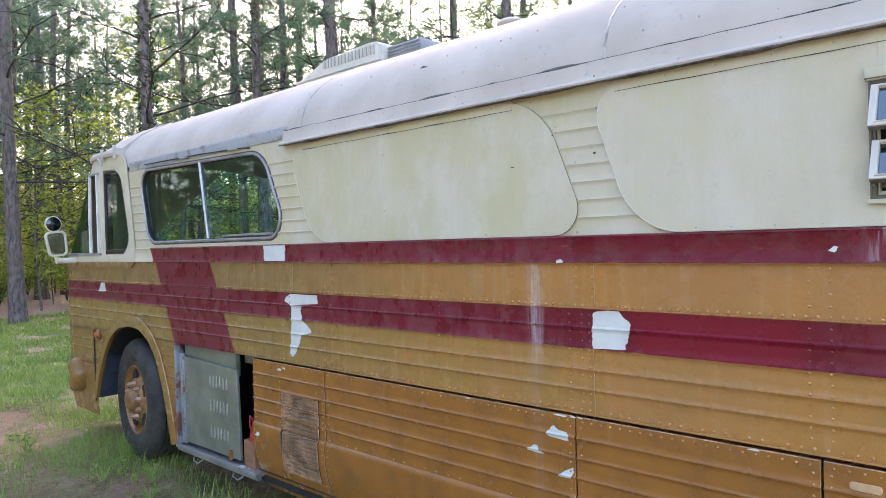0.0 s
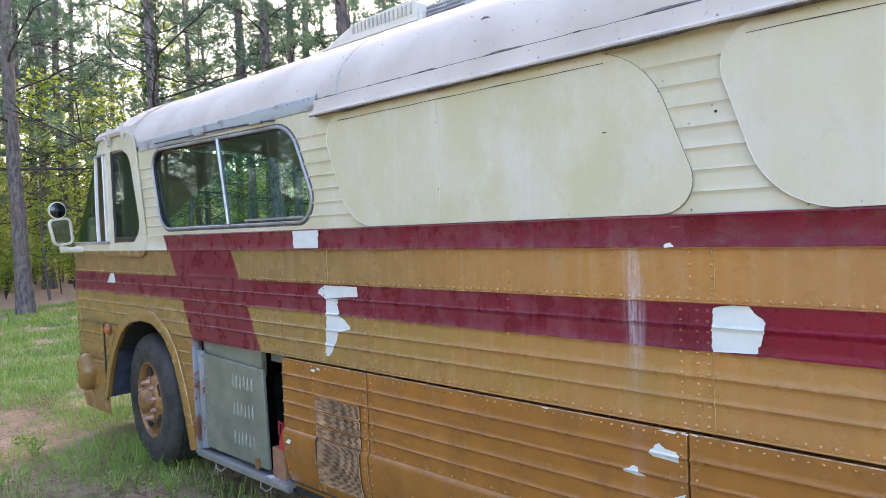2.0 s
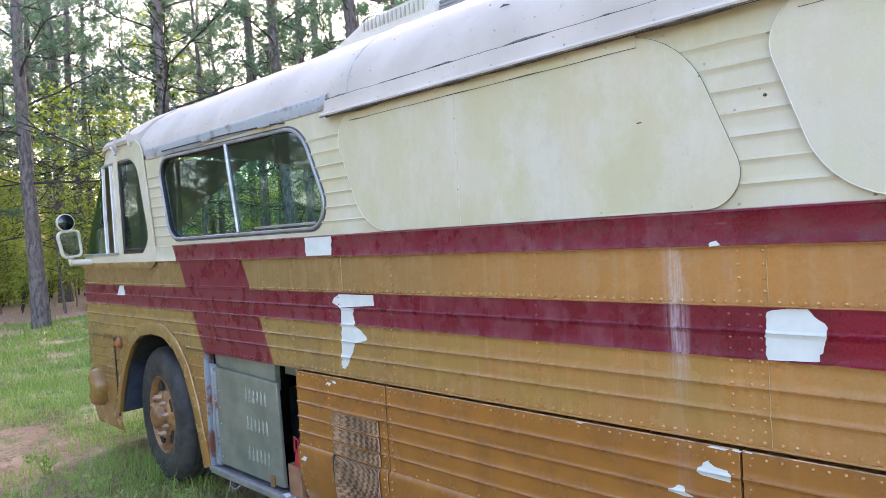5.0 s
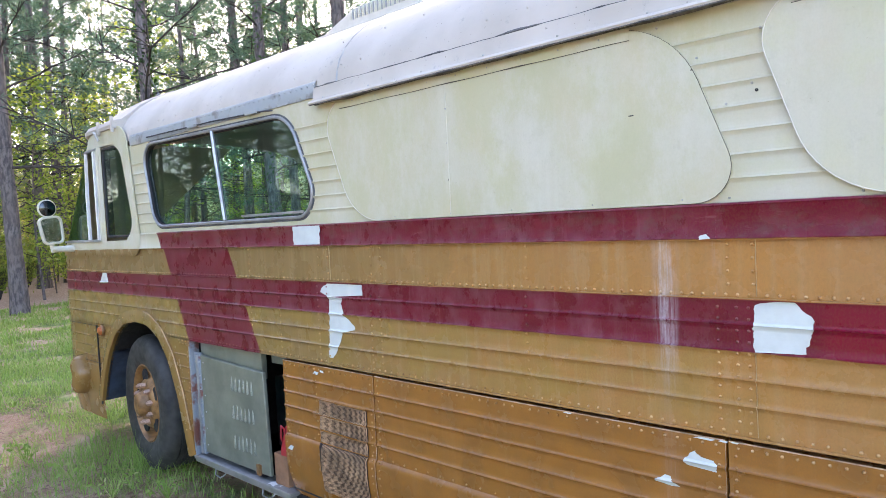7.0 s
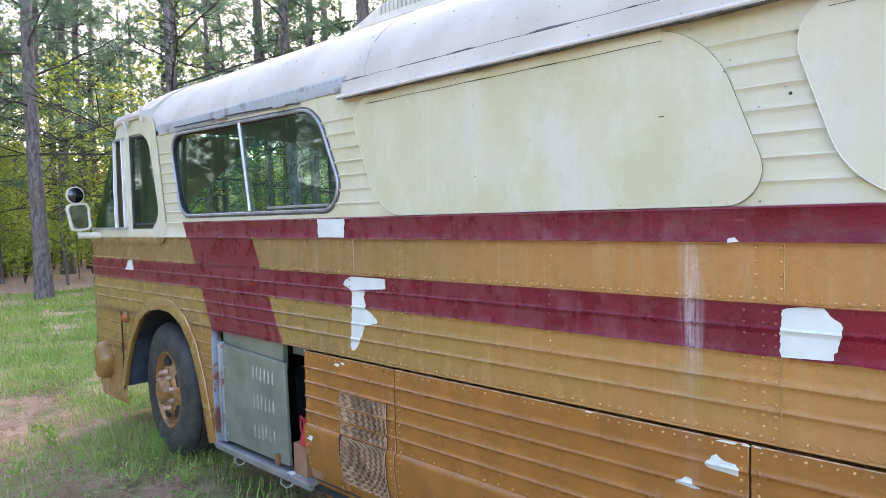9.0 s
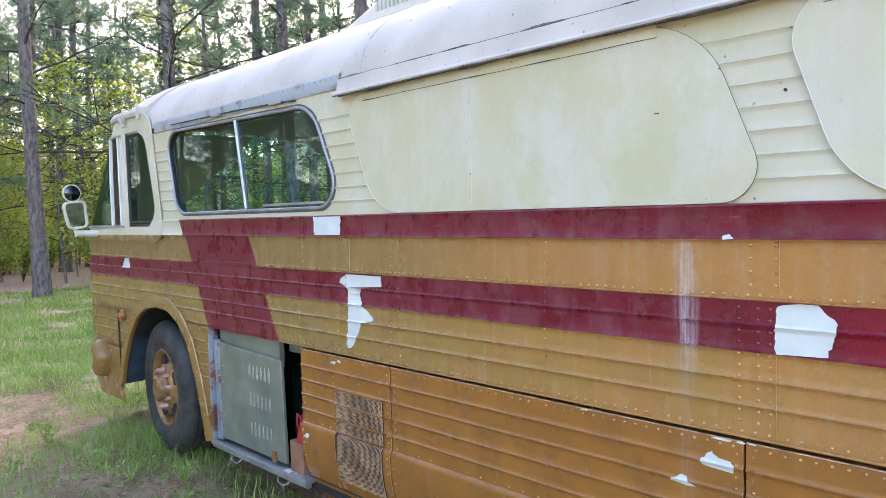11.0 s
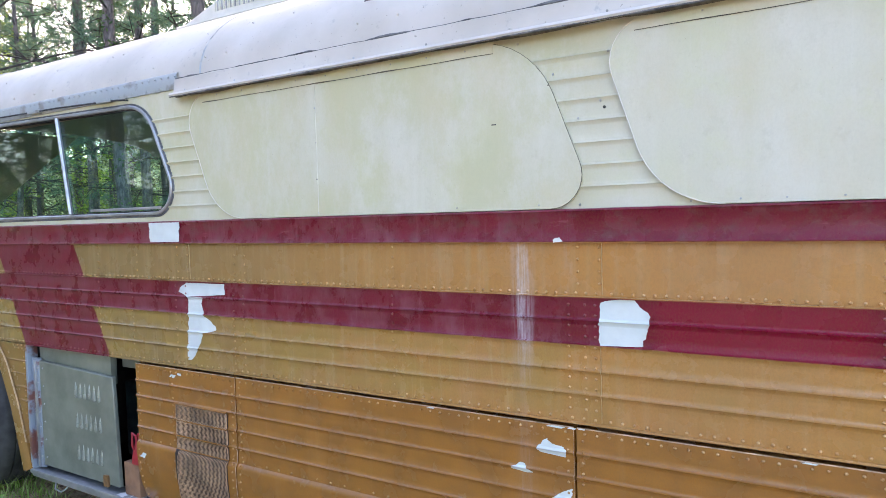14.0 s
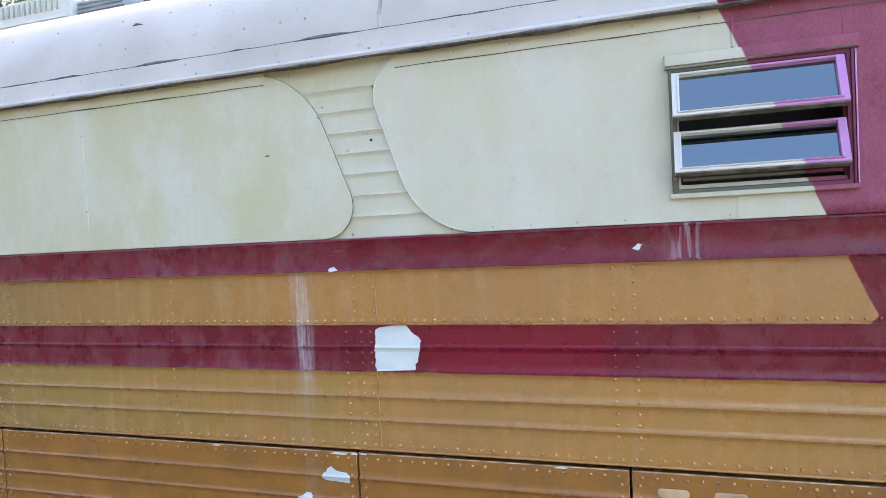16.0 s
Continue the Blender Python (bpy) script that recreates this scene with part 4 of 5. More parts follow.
    if sum(f.normal.y for f in bm.faces) > 0:
        bmesh.ops.reverse_faces(bm, faces=bm.faces)
    part("pane", bm, GREENGLASS, d).visible_shadow = False
    bm = bmesh.new()
    quads(bm, [[wrap(u, y, z) for u in lerp(-6.9, -5.81, 16)] for z, y in ((1.745, 0.0), (1.748, -0.034), (1.764, -0.034), (1.768, 0.0))])
    part("sill_track", bm, ALU, d)
    bm = bmesh.new()
    quads(bm, [[wrap(u, y, z) for u in lerp(-6.6, -5.81, 16)] for z, y in ((2.452, 0.0), (2.455, -0.03), (2.472, -0.03), (2.476, 0.0))])
    part("head_track", bm, ALU, d)
    # visor moulding and bracket above the cab
    bm = bmesh.new()
    quads(bm, [[wrap(u, y, z) for u in lerp(-6.7, -5.40, 16)] for z, y in ((2.585, 0.02), (2.582, -0.04), (2.605, -0.05), (2.635, -0.035), (2.648, 0.02), (2.70, 0.095), (2.76, 0.16), (2.842, 0.30), (2.90, 0.44))])
    bm.faces.new([bm.verts.new(p) for p in ((-5.3995, 0.02, 2.56), (-5.3995, -0.04, 2.582), (-5.3995, -0.05, 2.605), (-5.3995, -0.035, 2.635), (-5.3995, 0.02, 2.648), (-5.3995, 0.095, 2.70), (-5.3995, 0.16, 2.76), (-5.3995, 0.30, 2.842), (-5.3995, 0.44, 2.90), (-5.3995, 0.44, 2.84), (-5.3995, 0.30, 2.78), (-5.3995, 0.16, 2.69))])
    v = part("visor_moulding", bm, ROOF, BUS, "cream moulding over the cab window")
    for x, top in ((-5.68, 2.655), (-5.42, 2.665)):
        bm = bmesh.new()
        box(bm, x, x + 0.014, -0.055, -0.03, 2.55, top, 0.004)
        part("bracket", bm, ROOF, v)
    bm = bmesh.new()
    tube(bm, [(-5.72, -0.06, 2.58), (-5.66, -0.075, 2.56), (-5.64, -0.06, 2.51)], 0.010, 6)
    part("hook", bm, STRIP, v)


def louvre_window():
    """Awning window with two tilted sashes."""
    out = [(0.032, 2.232), (0.489, 2.232), (0.489, 1.876), (0.032, 1.876)]
    inn = [(0.050, 2.214), (0.470, 2.214), (0.470, 1.890), (0.050, 1.890)]
    bm = bmesh.new()
    ring(bm, out, inn, -0.032, 0.03, 0.003)
    w = part("louvre_window", bm, JAMBS, BUS, "awning window with two tilted panes, half cream half pink")
    bm = bmesh.new()
    box(bm, 0.024, 0.500, -0.045, -0.016, 2.226, 2.262, 0.003)
    part("header", bm, PAINT, w)
    bm = bmesh.new()
    box(bm, 0.026, 0.494, -0.0475, -0.044, 2.229, 2.233), box(bm, 0.022, 0.499, -0.022, -0.015, 2.262, 2.266)
    part("sealant_line", bm, DIRTSHADE, w, "dirty sealant round the window")
    bm = bmesh.new()
    box(bm, 0.490, 0.4935, -0.038, -0.015, 1.878, 2.226)
    part("side_bead", bm, SASH, w, "pale lilac bead")
    for x in (0.0335, 0.481):
        bm = bmesh.new()
        box(bm, x, x + 0.006, -0.040, -0.030, 1.878, 2.226, 0.001)
        part("jamb_channel", bm, JAMBS, w)
    bm = bmesh.new()
    box(bm, 0.026, 0.496, -0.04, -0.016, 1.864, 1.878, 0.003)
    part("sill", bm, PAINT, w)
    for z0, z1, k in ((2.082, 2.209, 0), (1.930, 2.046, 1)):
        tilt = Matrix.Translation((0, -0.028, z1)) @ Matrix.Rotation(radians(-25), 4, "X") @ Matrix.Translation((0, 0.028, -z1))
        h = (z1 - z0) / math.cos(radians(25))
        a = [(0.040, z1), (0.466, z1), (0.466, z1 - h), (0.040, z1 - h)]
        b = [(0.060, z1 - 0.011), (0.444, z1 - 0.011), (0.444, z1 - h + 0.012), (0.060, z1 - h + 0.012)]
        bm = bmesh.new()
        ring(bm, a, b, -0.040, -0.020, 0.002)
        bm.transform(tilt)
        s = part("sash", bm, SASH, w, "tilted sash, half white half pink")
        bm = bmesh.new()
        ring(bm, [(0.054, z1 - 0.006), (0.451, z1 - 0.006), (0.451, z1 - h + 0.008), (0.054, z1 - h + 0.008)], b, -0.046, -0.039, 0.002)
        bm.transform(tilt)
        part("glazing_bead", bm, SASH, s)
        bm = bmesh.new()
        box(bm, 0.041, 0.465, -0.036, -0.018, z1 - h - 0.004, z1 - h + 0.001)
        bm.transform(tilt)
        part("drip_edge", bm, DIRTSHADE, s, "dark lower edge of the sash")
        bm = bmesh.new()
        pane(bm, b, -0.030)
        bm.transform(tilt)
        part("pane", bm, PANEGLASS, s).visible_shadow = False
        bm = bmesh.new()
        tube(bm, [(0.05, 0.0, z1 - 0.05), (0.05, -0.045, z1 - 0.09)], 0.004, 5)
        part("stay", bm, ALU, s)
        bm = bmesh.new()
        tube(bm, [(0.458, 0.0, z1 - 0.05), (0.458, -0.045, z1 - 0.09)], 0.004, 5)
        part("stay", bm, ALU, s)
    bm = bmesh.new()
    tube(bm, [(0.06, -0.012, 1.918), (0.46, -0.012, 1.918)], 0.008, 6)
    part("rail", bm, JAMBS, w)
    bm = bmesh.new()
    rivets(bm, [(0.040, -0.032, z) for z in lerp(1.92, 2.19, 3)], 0.004, 0.003)
    tagged(part("riveting", bm, STRIP, w), kind="stuff")


def bus_inside():
    # black backing behind the skin for shaded gaps, cut at the arch and the open bay
    bm = bmesh.new()
    for x0, x1, z0, z1 in ((-6.4, -6.08, 0.50, 1.62), (-6.05, -4.5, 1.20, 1.62), (-4.5, -3.45, 1.09, 1.62), (-3.45, REAR - 0.02, 0.33, 1.78), (-6.0, -3.45, 1.62, 1.75)):
        box(bm, x0, x1, 0.036, 0.05, z0, z1)
    box(bm, -4.48, REAR - 0.05, 0.05, 2.39, 0.26, 0.30)
    part("black_backing", bm, BLACK, BUS)
    bm = bmesh.new()
    box(bm, -6.45, REAR - 0.03, 0.05, 2.39, 1.16, 1.20)
    box(bm, -2.95, -2.90, 0.05, 2.39, 1.2, 2.48)
    box(bm, 0.0, 0.52, 0.25, 0.27, 1.8, 2.4)
    part("inner_floor", bm, INNER, BUS)
    # seats and dashboard, dark shapes inside
    bm = bmesh.new()
    box(bm, -5.75, -5.3, 0.3, 0.8, 1.2, 1.62, 0.04), box(bm, -5.35, -5.22, 0.3, 0.8, 1.62, 1.86, 0.04)
    part("driver_seat", bm, INNER, BUS)
    # far side and ends
    far_hole = [(x, z) for x, z in WIN]
    bm = bmesh.new()
    skin(bm, -6.3, -2.6, levels(0.31, 2.5, []), lambda z: 2.44, hole=far_hole)
    quads(bm, [[(-2.6, 2.44, 0.31), (REAR, 2.44, 0.31)], [(-2.6, 2.44, 2.5), (REAR, 2.44, 2.5)]])
    part("far_side", bm, PAINT, BUS)
    bm = bmesh.new()
    prof = roof_section(REAR)
    vs = [bm.verts.new(p) for p in prof] + [bm.verts.new((REAR, 2.44, 0.31)), bm.verts.new((REAR, 0, 0.31))]
    bm.faces.new(vs)
    part("rear_panel", bm, PAINT, BUS)
    bm = bmesh.new()
    pts = [[wrap(u, 0.0, z) for u in lerp(NOSE, XC - 0.1, 20)] for z in lerp(0.31, 1.66, 6)]
    quads(bm, [[(x, 2.44 - y, z) for x, y, z in r] for r in pts])
    part("nose_panel", bm, PAINT, BUS)
    # wheel wells
    bm = bmesh.new()
    keep = [p for p in ARCH if p[1] > 0.28]
    ahead = [p for p in keep if p[0] < -5.78]
    rest = [p for p in keep if p[0] >= -5.90]
    quads(bm, [[(x, 0.012, z) for x, z in ahead], [(x, 0.75, z) for x, z in ahead]])
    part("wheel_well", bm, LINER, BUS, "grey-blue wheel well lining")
    # this stretch of lining is black: the arch's shade painted in with dirt
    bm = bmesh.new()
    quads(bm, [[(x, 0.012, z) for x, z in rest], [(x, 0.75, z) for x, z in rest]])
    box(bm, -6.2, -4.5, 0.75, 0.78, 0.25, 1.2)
    part("inner_well", bm, BLACK, BUS, "inner wheel well, dirt and deep shade painted black")


def wheel(at, out=-1, steer=0.0):
    x, y, z = at
    turn = Matrix.Translation(at) @ Matrix.Rotation(radians(steer), 4, "Z") @ Matrix.Translation((-x, -y, -z))
    bm = bmesh.new()
    s = -out
    R = 0.515
    prof = [(0.285, 0.03), (0.30, 0.006), (0.33, -0.004), (0.40, -0.012), (0.455, -0.006), (0.485, 0.008), (0.503, 0.03), (0.510, 0.045)]
    grooves = []
    for k in range(4):
        c = 0.075 + k * 0.05
        grooves += [(R, c - 0.02), (R, c + 0.012), (R - 0.010, c + 0.014), (R - 0.010, c + 0.022), (R, c + 0.024)]
    prof += grooves + [(0.50, 0.27), (0.45, 0.29), (0.29, 0.27)]
    lathe(bm, (x, y, z), [(r, d * s) for r, d in prof], 56)
    bm.transform(turn)
    tyre = part("tyre", bm, TYRE, BUS, "worn black tyre")
    bm = bmesh.new()
    rim = [(0.288, 0.022), (0.296, 0.008), (0.286, 0.004), (0.272, 0.020), (0.264, 0.10), (0.25, 0.125), (0.235, 0.11), (0.205, 0.055), (0.175, 0.012), (0.15, 0.002), (0.105, 0.0), (0.092, -0.02), (0.085, -0.045), (0.07, -0.060), (0.035, -0.066), (0.001, -0.066)]
    lathe(bm, (x, y, z), [(r, d * s) for r, d in rim], 48)
    bm.transform(turn)
    disc = part("rim", bm, RUST, BUS, "rusty gold painted steel wheel disc")
    for k in range(10):
        a = k * math.tau / 10 + 0.2
        bm = bmesh.new()
        c = (x + 0.143 * math.cos(a), y, z + 0.143 * math.sin(a))
        lathe(bm, c, [(0.021, 0.02 * s), (0.021, -0.020 * s), (0.017, -0.025 * s), (0.011, -0.026 * s), (0.010, -0.036 * s), (0.001, -0.038 * s)], 6)
        bm.transform(turn)
        part("lug_nut", bm, NUT, disc)
    # black discs on the wheel disc stand for the shaded hand holes
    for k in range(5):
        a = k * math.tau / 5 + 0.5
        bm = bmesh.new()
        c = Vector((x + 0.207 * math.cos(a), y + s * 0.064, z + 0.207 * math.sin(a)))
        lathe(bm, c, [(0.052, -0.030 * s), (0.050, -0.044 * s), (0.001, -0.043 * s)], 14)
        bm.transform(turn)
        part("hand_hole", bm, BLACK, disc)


def open_bay():
    """The open compartment behind the front wheel."""
    # inner walls painted black for the shade inside
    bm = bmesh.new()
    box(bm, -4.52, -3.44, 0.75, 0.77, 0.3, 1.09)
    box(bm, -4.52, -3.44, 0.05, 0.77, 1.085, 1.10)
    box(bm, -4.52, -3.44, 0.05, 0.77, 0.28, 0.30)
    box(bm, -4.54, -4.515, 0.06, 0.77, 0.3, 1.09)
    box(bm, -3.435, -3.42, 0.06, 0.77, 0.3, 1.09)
    bay = part("compartment", bm, BLACK, BUS, "open luggage compartment, its shade painted black")
    bm = bmesh.new()
    box(bm, -4.530, -4.505, -0.004, 0.06, 0.31, 1.078, 0.004)
    part("jamb", bm, JAMB, bay, "bare blue-white jamb with rust")
    bm = bmesh.new()
    box(bm, -4.464, -4.450, 0.008, 0.03, 0.335, 0.985, 0.003)
    hinge = part("hinge", bm, ALU, bay, "riveted piano hinge")
    bm = bmesh.new()
    rivets(bm, [(x, 0.019, z) for z in lerp(0.40, 0.94, 6) for x in (-4.477, -4.436)])
    tagged(part("riveting", bm, ALU, bay), kind="stuff")
    bm = bmesh.new()
    box(bm, -4.505, -4.425, 0.020, 0.04, 0.33, 1.0, 0.003)
    part("hinge_plate", bm, JAMB, bay)
    bm = bmesh.new()
    box(bm, -4.47, -3.74, 0.052, 0.09, 0.90, 1.075, 0.006), box(bm, -3.74, -3.45, 0.12, 0.16, 0.99, 1.05, 0.006)
    part("top_rail", bm, GREEN, bay, "grey-green top rail")
    bm = bmesh.new()
    plate(bm, rounded([(-4.448, 0.985), (-3.690, 0.955), (-3.665, 0.345), (-4.448, 0.345)], [0.01] * 4, 3), 0.024, 0.045, 0.004)
    lid = part("louvred_cover", bm, GREEN, bay, "grey-green louvred metal cover, ajar")
    for z in (0.805, 0.63, 0.445):
        for i in range(6):
            bm = bmesh.new()
            x = -4.045 + i * 0.045
            lathe(bm, (x, 0.024, 0), [(0.001, z - 0.004), (0.0095, z + 0.002), (0.010, z + 0.02), (0.007, z + 0.06), (0.001, z + 0.088)], 8, "z")
            part("louvre", bm, LOUVRE, lid)
    bm = bmesh.new()
    rivets(bm, [(-4.39, 0.024, z) for z in lerp(0.40, 0.94, 5)])
    tagged(part("riveting", bm, ALU, lid), kind="stuff")
    bm = bmesh.new()
    box(bm, -3.80, -3.76, 0.010, 0.026, 0.335, 0.40, 0.004)
    part("latch", bm, RUST, lid, "rusty latch")
    bm = bmesh.new()
    box(bm, -4.53, -3.42, -0.012, 0.10, 0.292, 0.318, 0.004), box(bm, -4.53, -3.42, 0.0, 0.03, 0.27, 0.292, 0.003)
    part("sill", bm, ALU, bay, "aluminium sill")
    for x in (-4.30, -3.75):
        bm = bmesh.new()
        tube(bm, [(x, 0.02, 0.275), (x + 0.02, 0.0, 0.235), (x + 0.09, -0.005, 0.23), (x + 0.13, 0.0, 0.25), (x + 0.14, 0.02, 0.275)], 0.005, 5)
        part("wire_hook", bm, ALU, bay)
    bm = bmesh.new()
    box(bm, -4.2, -3.6, 0.42, 0.70, 0.32, 0.80, 0.02)
    part("machine", bm, TEAL, bay, "dark teal machine in the shade")
    # things standing in it
    bm = bmesh.new()
    box(bm, -3.63, -3.495, 0.03, 0.30, 0.318, 0.50, 0.008)
    b = part("wooden_box", bm, WOOD, None, "worn brown wooden box standing in the open compartment")
    tagged(b, "", "box")
    bm = bmesh.new()
    rows = [[(-3.515 + dx, 0.060 + dy, z) for dx, dy in ((-r, -r), (r, -r), (r, r), (-r, r))] for z, r in ((0.50, 0.034), (0.54, 0.032), (0.60, 0.022), (0.66, 0.012), (0.665, 0.008))]
    vs = quads(bm, rows, True)
    bm.faces.new(vs[0][::-1]), bm.faces.new(vs[-1])
    r_ = part("red_container", bm, REDP, None, "red plastic container in the open compartment")
    tagged(r_, "", "container")
    bm = bmesh.new()
    tube(bm, [(-3.53, 0.05, 0.53), (-3.545, 0.03, 0.60), (-3.54, 0.03, 0.67), (-3.52, 0.035, 0.655), (-3.515, 0.045, 0.58)], 0.006, 6)
    part("carry_loop", bm, REDP, r_, "bright red loop")
    bm = bmesh.new()
    quads(bm, [[(-3.66 + 0.03 * i + 0.01 * j, -0.008 + 0.022 * j, 0.3195 + 0.006 * math.sin(i * 1.7 + j)) for j in range(4)] for i in range(4)])
    p_ = part("paper_scrap", bm, WHITE, None, "crumpled white paper scrap lying on the sill")
    tagged(p_, "", "scrap")


def front_details():
    # bumper end
    bm = bmesh.new()
    poly = rounded([(-7.55, 0.80), (-6.42, 0.79), (-6.31, 0.65), (-6.40, 0.46), (-7.55, 0.45)], [0.02, 0.11, 0.14, 0.12, 0.02], 8)
    steps = [(-0.004, 0.06), (0.0, -0.020), (-0.006, -0.055), (-0.020, -0.080), (-0.042, -0.096), (-0.07, -0.105), (-0.10, -0.108)]
    rows = [[wrap(x, y, z) for x, z in grow(poly, d)] for d, y in steps]
    vs = quads(bm, rows, True)
    bm.faces.new(vs[-1])
    part("bumper_end", bm, PAINT, BUS, "rounded gold bumper end")
    # marker lamp
    bm = bmesh.new()
    lathe(bm, (-5.985, 0, 1.035), [(0.045, 0.01), (0.048, -0.012), (0.038, -0.022)], 20)
    lamp = part("marker_lamp", bm, RUST, BUS, "small amber side lamp")
    bm = bmesh.new()
    lathe(bm, (-5.985, 0, 1.035), [(0.036, -0.018), (0.030, -0.034), (0.015, -0.042), (0.001, -0.044)], 20)
    part("lens", bm, AMBER, lamp)
    # panel gap ahead of the wheel
    bm = bmesh.new()
    box(bm, -6.095, -6.089, -0.011, 0.002, 0.42, 1.07)
    quads(bm, [[wrap(u, -0.0095, z) for u in lerp(-6.7, -6.09, 10)] for z in (1.064, 1.070)])
    quads(bm, [[wrap(u, -0.0095, z) for u in lerp(-6.7, -5.99, 10)] for z in (0.760, 0.765)])
    part("panel_gap", bm, BLACK, BUS)
    # outside mirrors on their arm
    bm = bmesh.new()
    tube(bm, [wrap(-6.45, 0.0, 1.70), (-6.50, -0.08, 1.70), (-6.50, -0.17, 1.705)], [0.03, 0.028, 0.03], 10)
    tube(bm, [(-6.50, -0.16, 1.70), (-6.505, -0.165, 1.72), (-6.505, -0.17, 1.78)], 0.018, 8)
    arm = part("mirror_arm", bm, CREAM, BUS, "cream mirror arm")
    aim = Matrix.Translation((-6.50, -0.17, 1.86)) @ Matrix.Rotation(radians(97), 4, "Z") @ Matrix.Rotation(radians(-6), 4, "Y")
    poly = rounded([(-0.098, 0.118), (0.098, 0.118), (0.09, -0.118), (-0.075, -0.118)], [0.05] * 4, 6)
    bm = bmesh.new()
    ring(bm, poly, grow(poly, -0.018), -0.03, 0.0)
    bm.faces.new([bm.verts.new((x, 0.005, z)) for x, z in poly])
    bm.transform(aim)
    head_ = part("mirror_head", bm, CREAM, BUS, "rectangular cream outside mirror")
    bm = bmesh.new()
    pane(bm, grow(poly, -0.017), -0.016)
    bm.transform(aim)
    part("mirror_glass", bm, MIRROR, head_)
    bm = bmesh.new()
    c = aim @ Matrix.Translation((-0.0, 0.0, 0.185))
    lathe(bm, (0, 0, 0), [(0.001, 0.05), (0.05, 0.04), (0.072, 0.01), (0.074, -0.012), (0.066, -0.016)], 24)
    tube(bm, [(0, 0.02, -0.06), (0, 0.01, -0.10)], 0.01, 6)
    bm.transform(c)
    spot = part("round_mirror", bm, CREAM, BUS, "small round convex mirror")
    bm = bmesh.new()
    lathe(bm, (0, 0, 0), [(0.066, -0.014), (0.04, -0.024), (0.001, -0.03)], 24)
    bm.transform(c)
    part("mirror_glass", bm, DARK_MIRROR, spot)


def peel(outline, yfun, label):
    """Bare metal where paint has flaked: a thin skin that follows the flutes."""
    zs = levels(min(p[1] for p in outline) + 1e-4, max(p[1] for p in outline) - 1e-4, RIDGES, lerp(min(p[1] for p in outline) + 1e-4, max(p[1] for p in outline) - 1e-4, 24))
    bm = bmesh.new()
    rows = []
    for z in zs:
        s = span(outline, z)
        if s:
            j = 0.007 * noise.noise(Vector((outline[0][0], 5, z * 45))) + 0.004 * noise.noise(Vector((outline[0][0], 5, z * 130)))
            k = 0.009 * noise.noise(Vector((9, outline[0][0], z * 45))) + 0.005 * noise.noise(Vector((9, outline[0][0], z * 130)))
            rows.append([(x, yfun(z) - 0.0022, z) for x in lerp(s[0] + j, max(s[0] + j + 0.004, s[1] + k), 6)])
    quads(bm, rows)
    part("bare_patch", bm, PEEL, BUS, label)


SASH_G = Graph("sash_paint", 0.4)
edge_ = SASH_G.math("MULTIPLY_ADD", SASH_G.math("SUBTRACT", 2.395, SASH_G.z), 0.43, 0.162)
SASH_G.color(SASH_G.mix(SASH_G.step(SASH_G.math("SUBTRACT", SASH_G.x, edge_), -0.004, 0.004), (0.62, 0.60, 0.52), (0.50, 0.22, 0.42)))
SASH = SASH_G.mat
JAMBS_G = Graph("stained_jamb", 0.55, 0.3)
edge_ = JAMBS_G.math("MULTIPLY_ADD", JAMBS_G.math("SUBTRACT", 2.395, JAMBS_G.z), 0.43, 0.162)
JAMBS_G.color(JAMBS_G.mix(JAMBS_G.step(JAMBS_G.math("SUBTRACT", JAMBS_G.x, edge_), -0.004, 0.004), JAMBS_G.mix(JAMBS_G.noise(12, 4), (0.06, 0.057, 0.042), (0.17, 0.165, 0.12)), (0.14, 0.02, 0.045)))
JAMBS = JAMBS_G.mat
JAMB_G = Graph("bare_jamb", 0.5, 0.4)
JAMB_G.color(JAMB_G.mix(JAMB_G.step(JAMB_G.noise(7, 5), 0.5, 0.6), (0.27, 0.31, 0.34), (0.20, 0.085, 0.065)))
JAMB = JAMB_G.mat

bus_sides()
bus_upper()
bus_roof()
bus_windows()
louvre_window()
bus_inside()
open_bay()
wheel((-5.41, 0.055, 0.512), steer=-6)
wheel((1.9, 0.055, 0.50))
wheel((-5.40, 2.385, 0.50), 1, -8)
wheel((1.9, 2.385, 0.50), 1)
front_details()
peel([(-3.24, 1.790), (-3.008, 1.790), (-3.012, 1.695), (-3.24, 1.695)], lambda z: -0.016, "pale bare square on the belt")
peel([(-3.057, 1.452), (-3.04, 1.475), (-2.99, 1.497), (-2.725, 1.497), (-2.72, 1.447), (-2.985, 1.43)], mid_y, "pale patch where paint flaked off")
peel([(-2.985, 1.43), (-2.985, 1.40), (-2.90, 1.395), (-2.87, 1.43)], mid_y, "pale patch where paint flaked off")
peel([(-2.985, 1.40), (-2.89, 1.40), (-2.87, 1.34), (-2.787, 1.29), (-2.80, 1.275), (-2.885, 1.255), (-2.93, 1.17), (-2.975, 1.12), (-3.01, 1.12), (-2.99, 1.3)], mid_y, "pale patch where paint flaked off")
peel([(-0.925, 1.494), (-0.871, 1.502), (-0.82, 1.502), (-0.773, 1.461), (-0.765, 1.431), (-0.786, 1.382), (-0.791, 1.354), (-0.930, 1.349), (-0.934, 1.418)], mid_y, "pale patch where paint flaked off")
peel([(-1.150, 0.962), (-1.162, 0.972), (-1.157, 0.986), (-1.146, 0.990), (-1.143, 1.004), (-1.128, 1.013), (-1.118, 1.006), (-1.100, 0.996), (-1.060, 0.992), (-1.054, 0.980), (-1.058, 0.957)], door_y, "small pale paint chip")
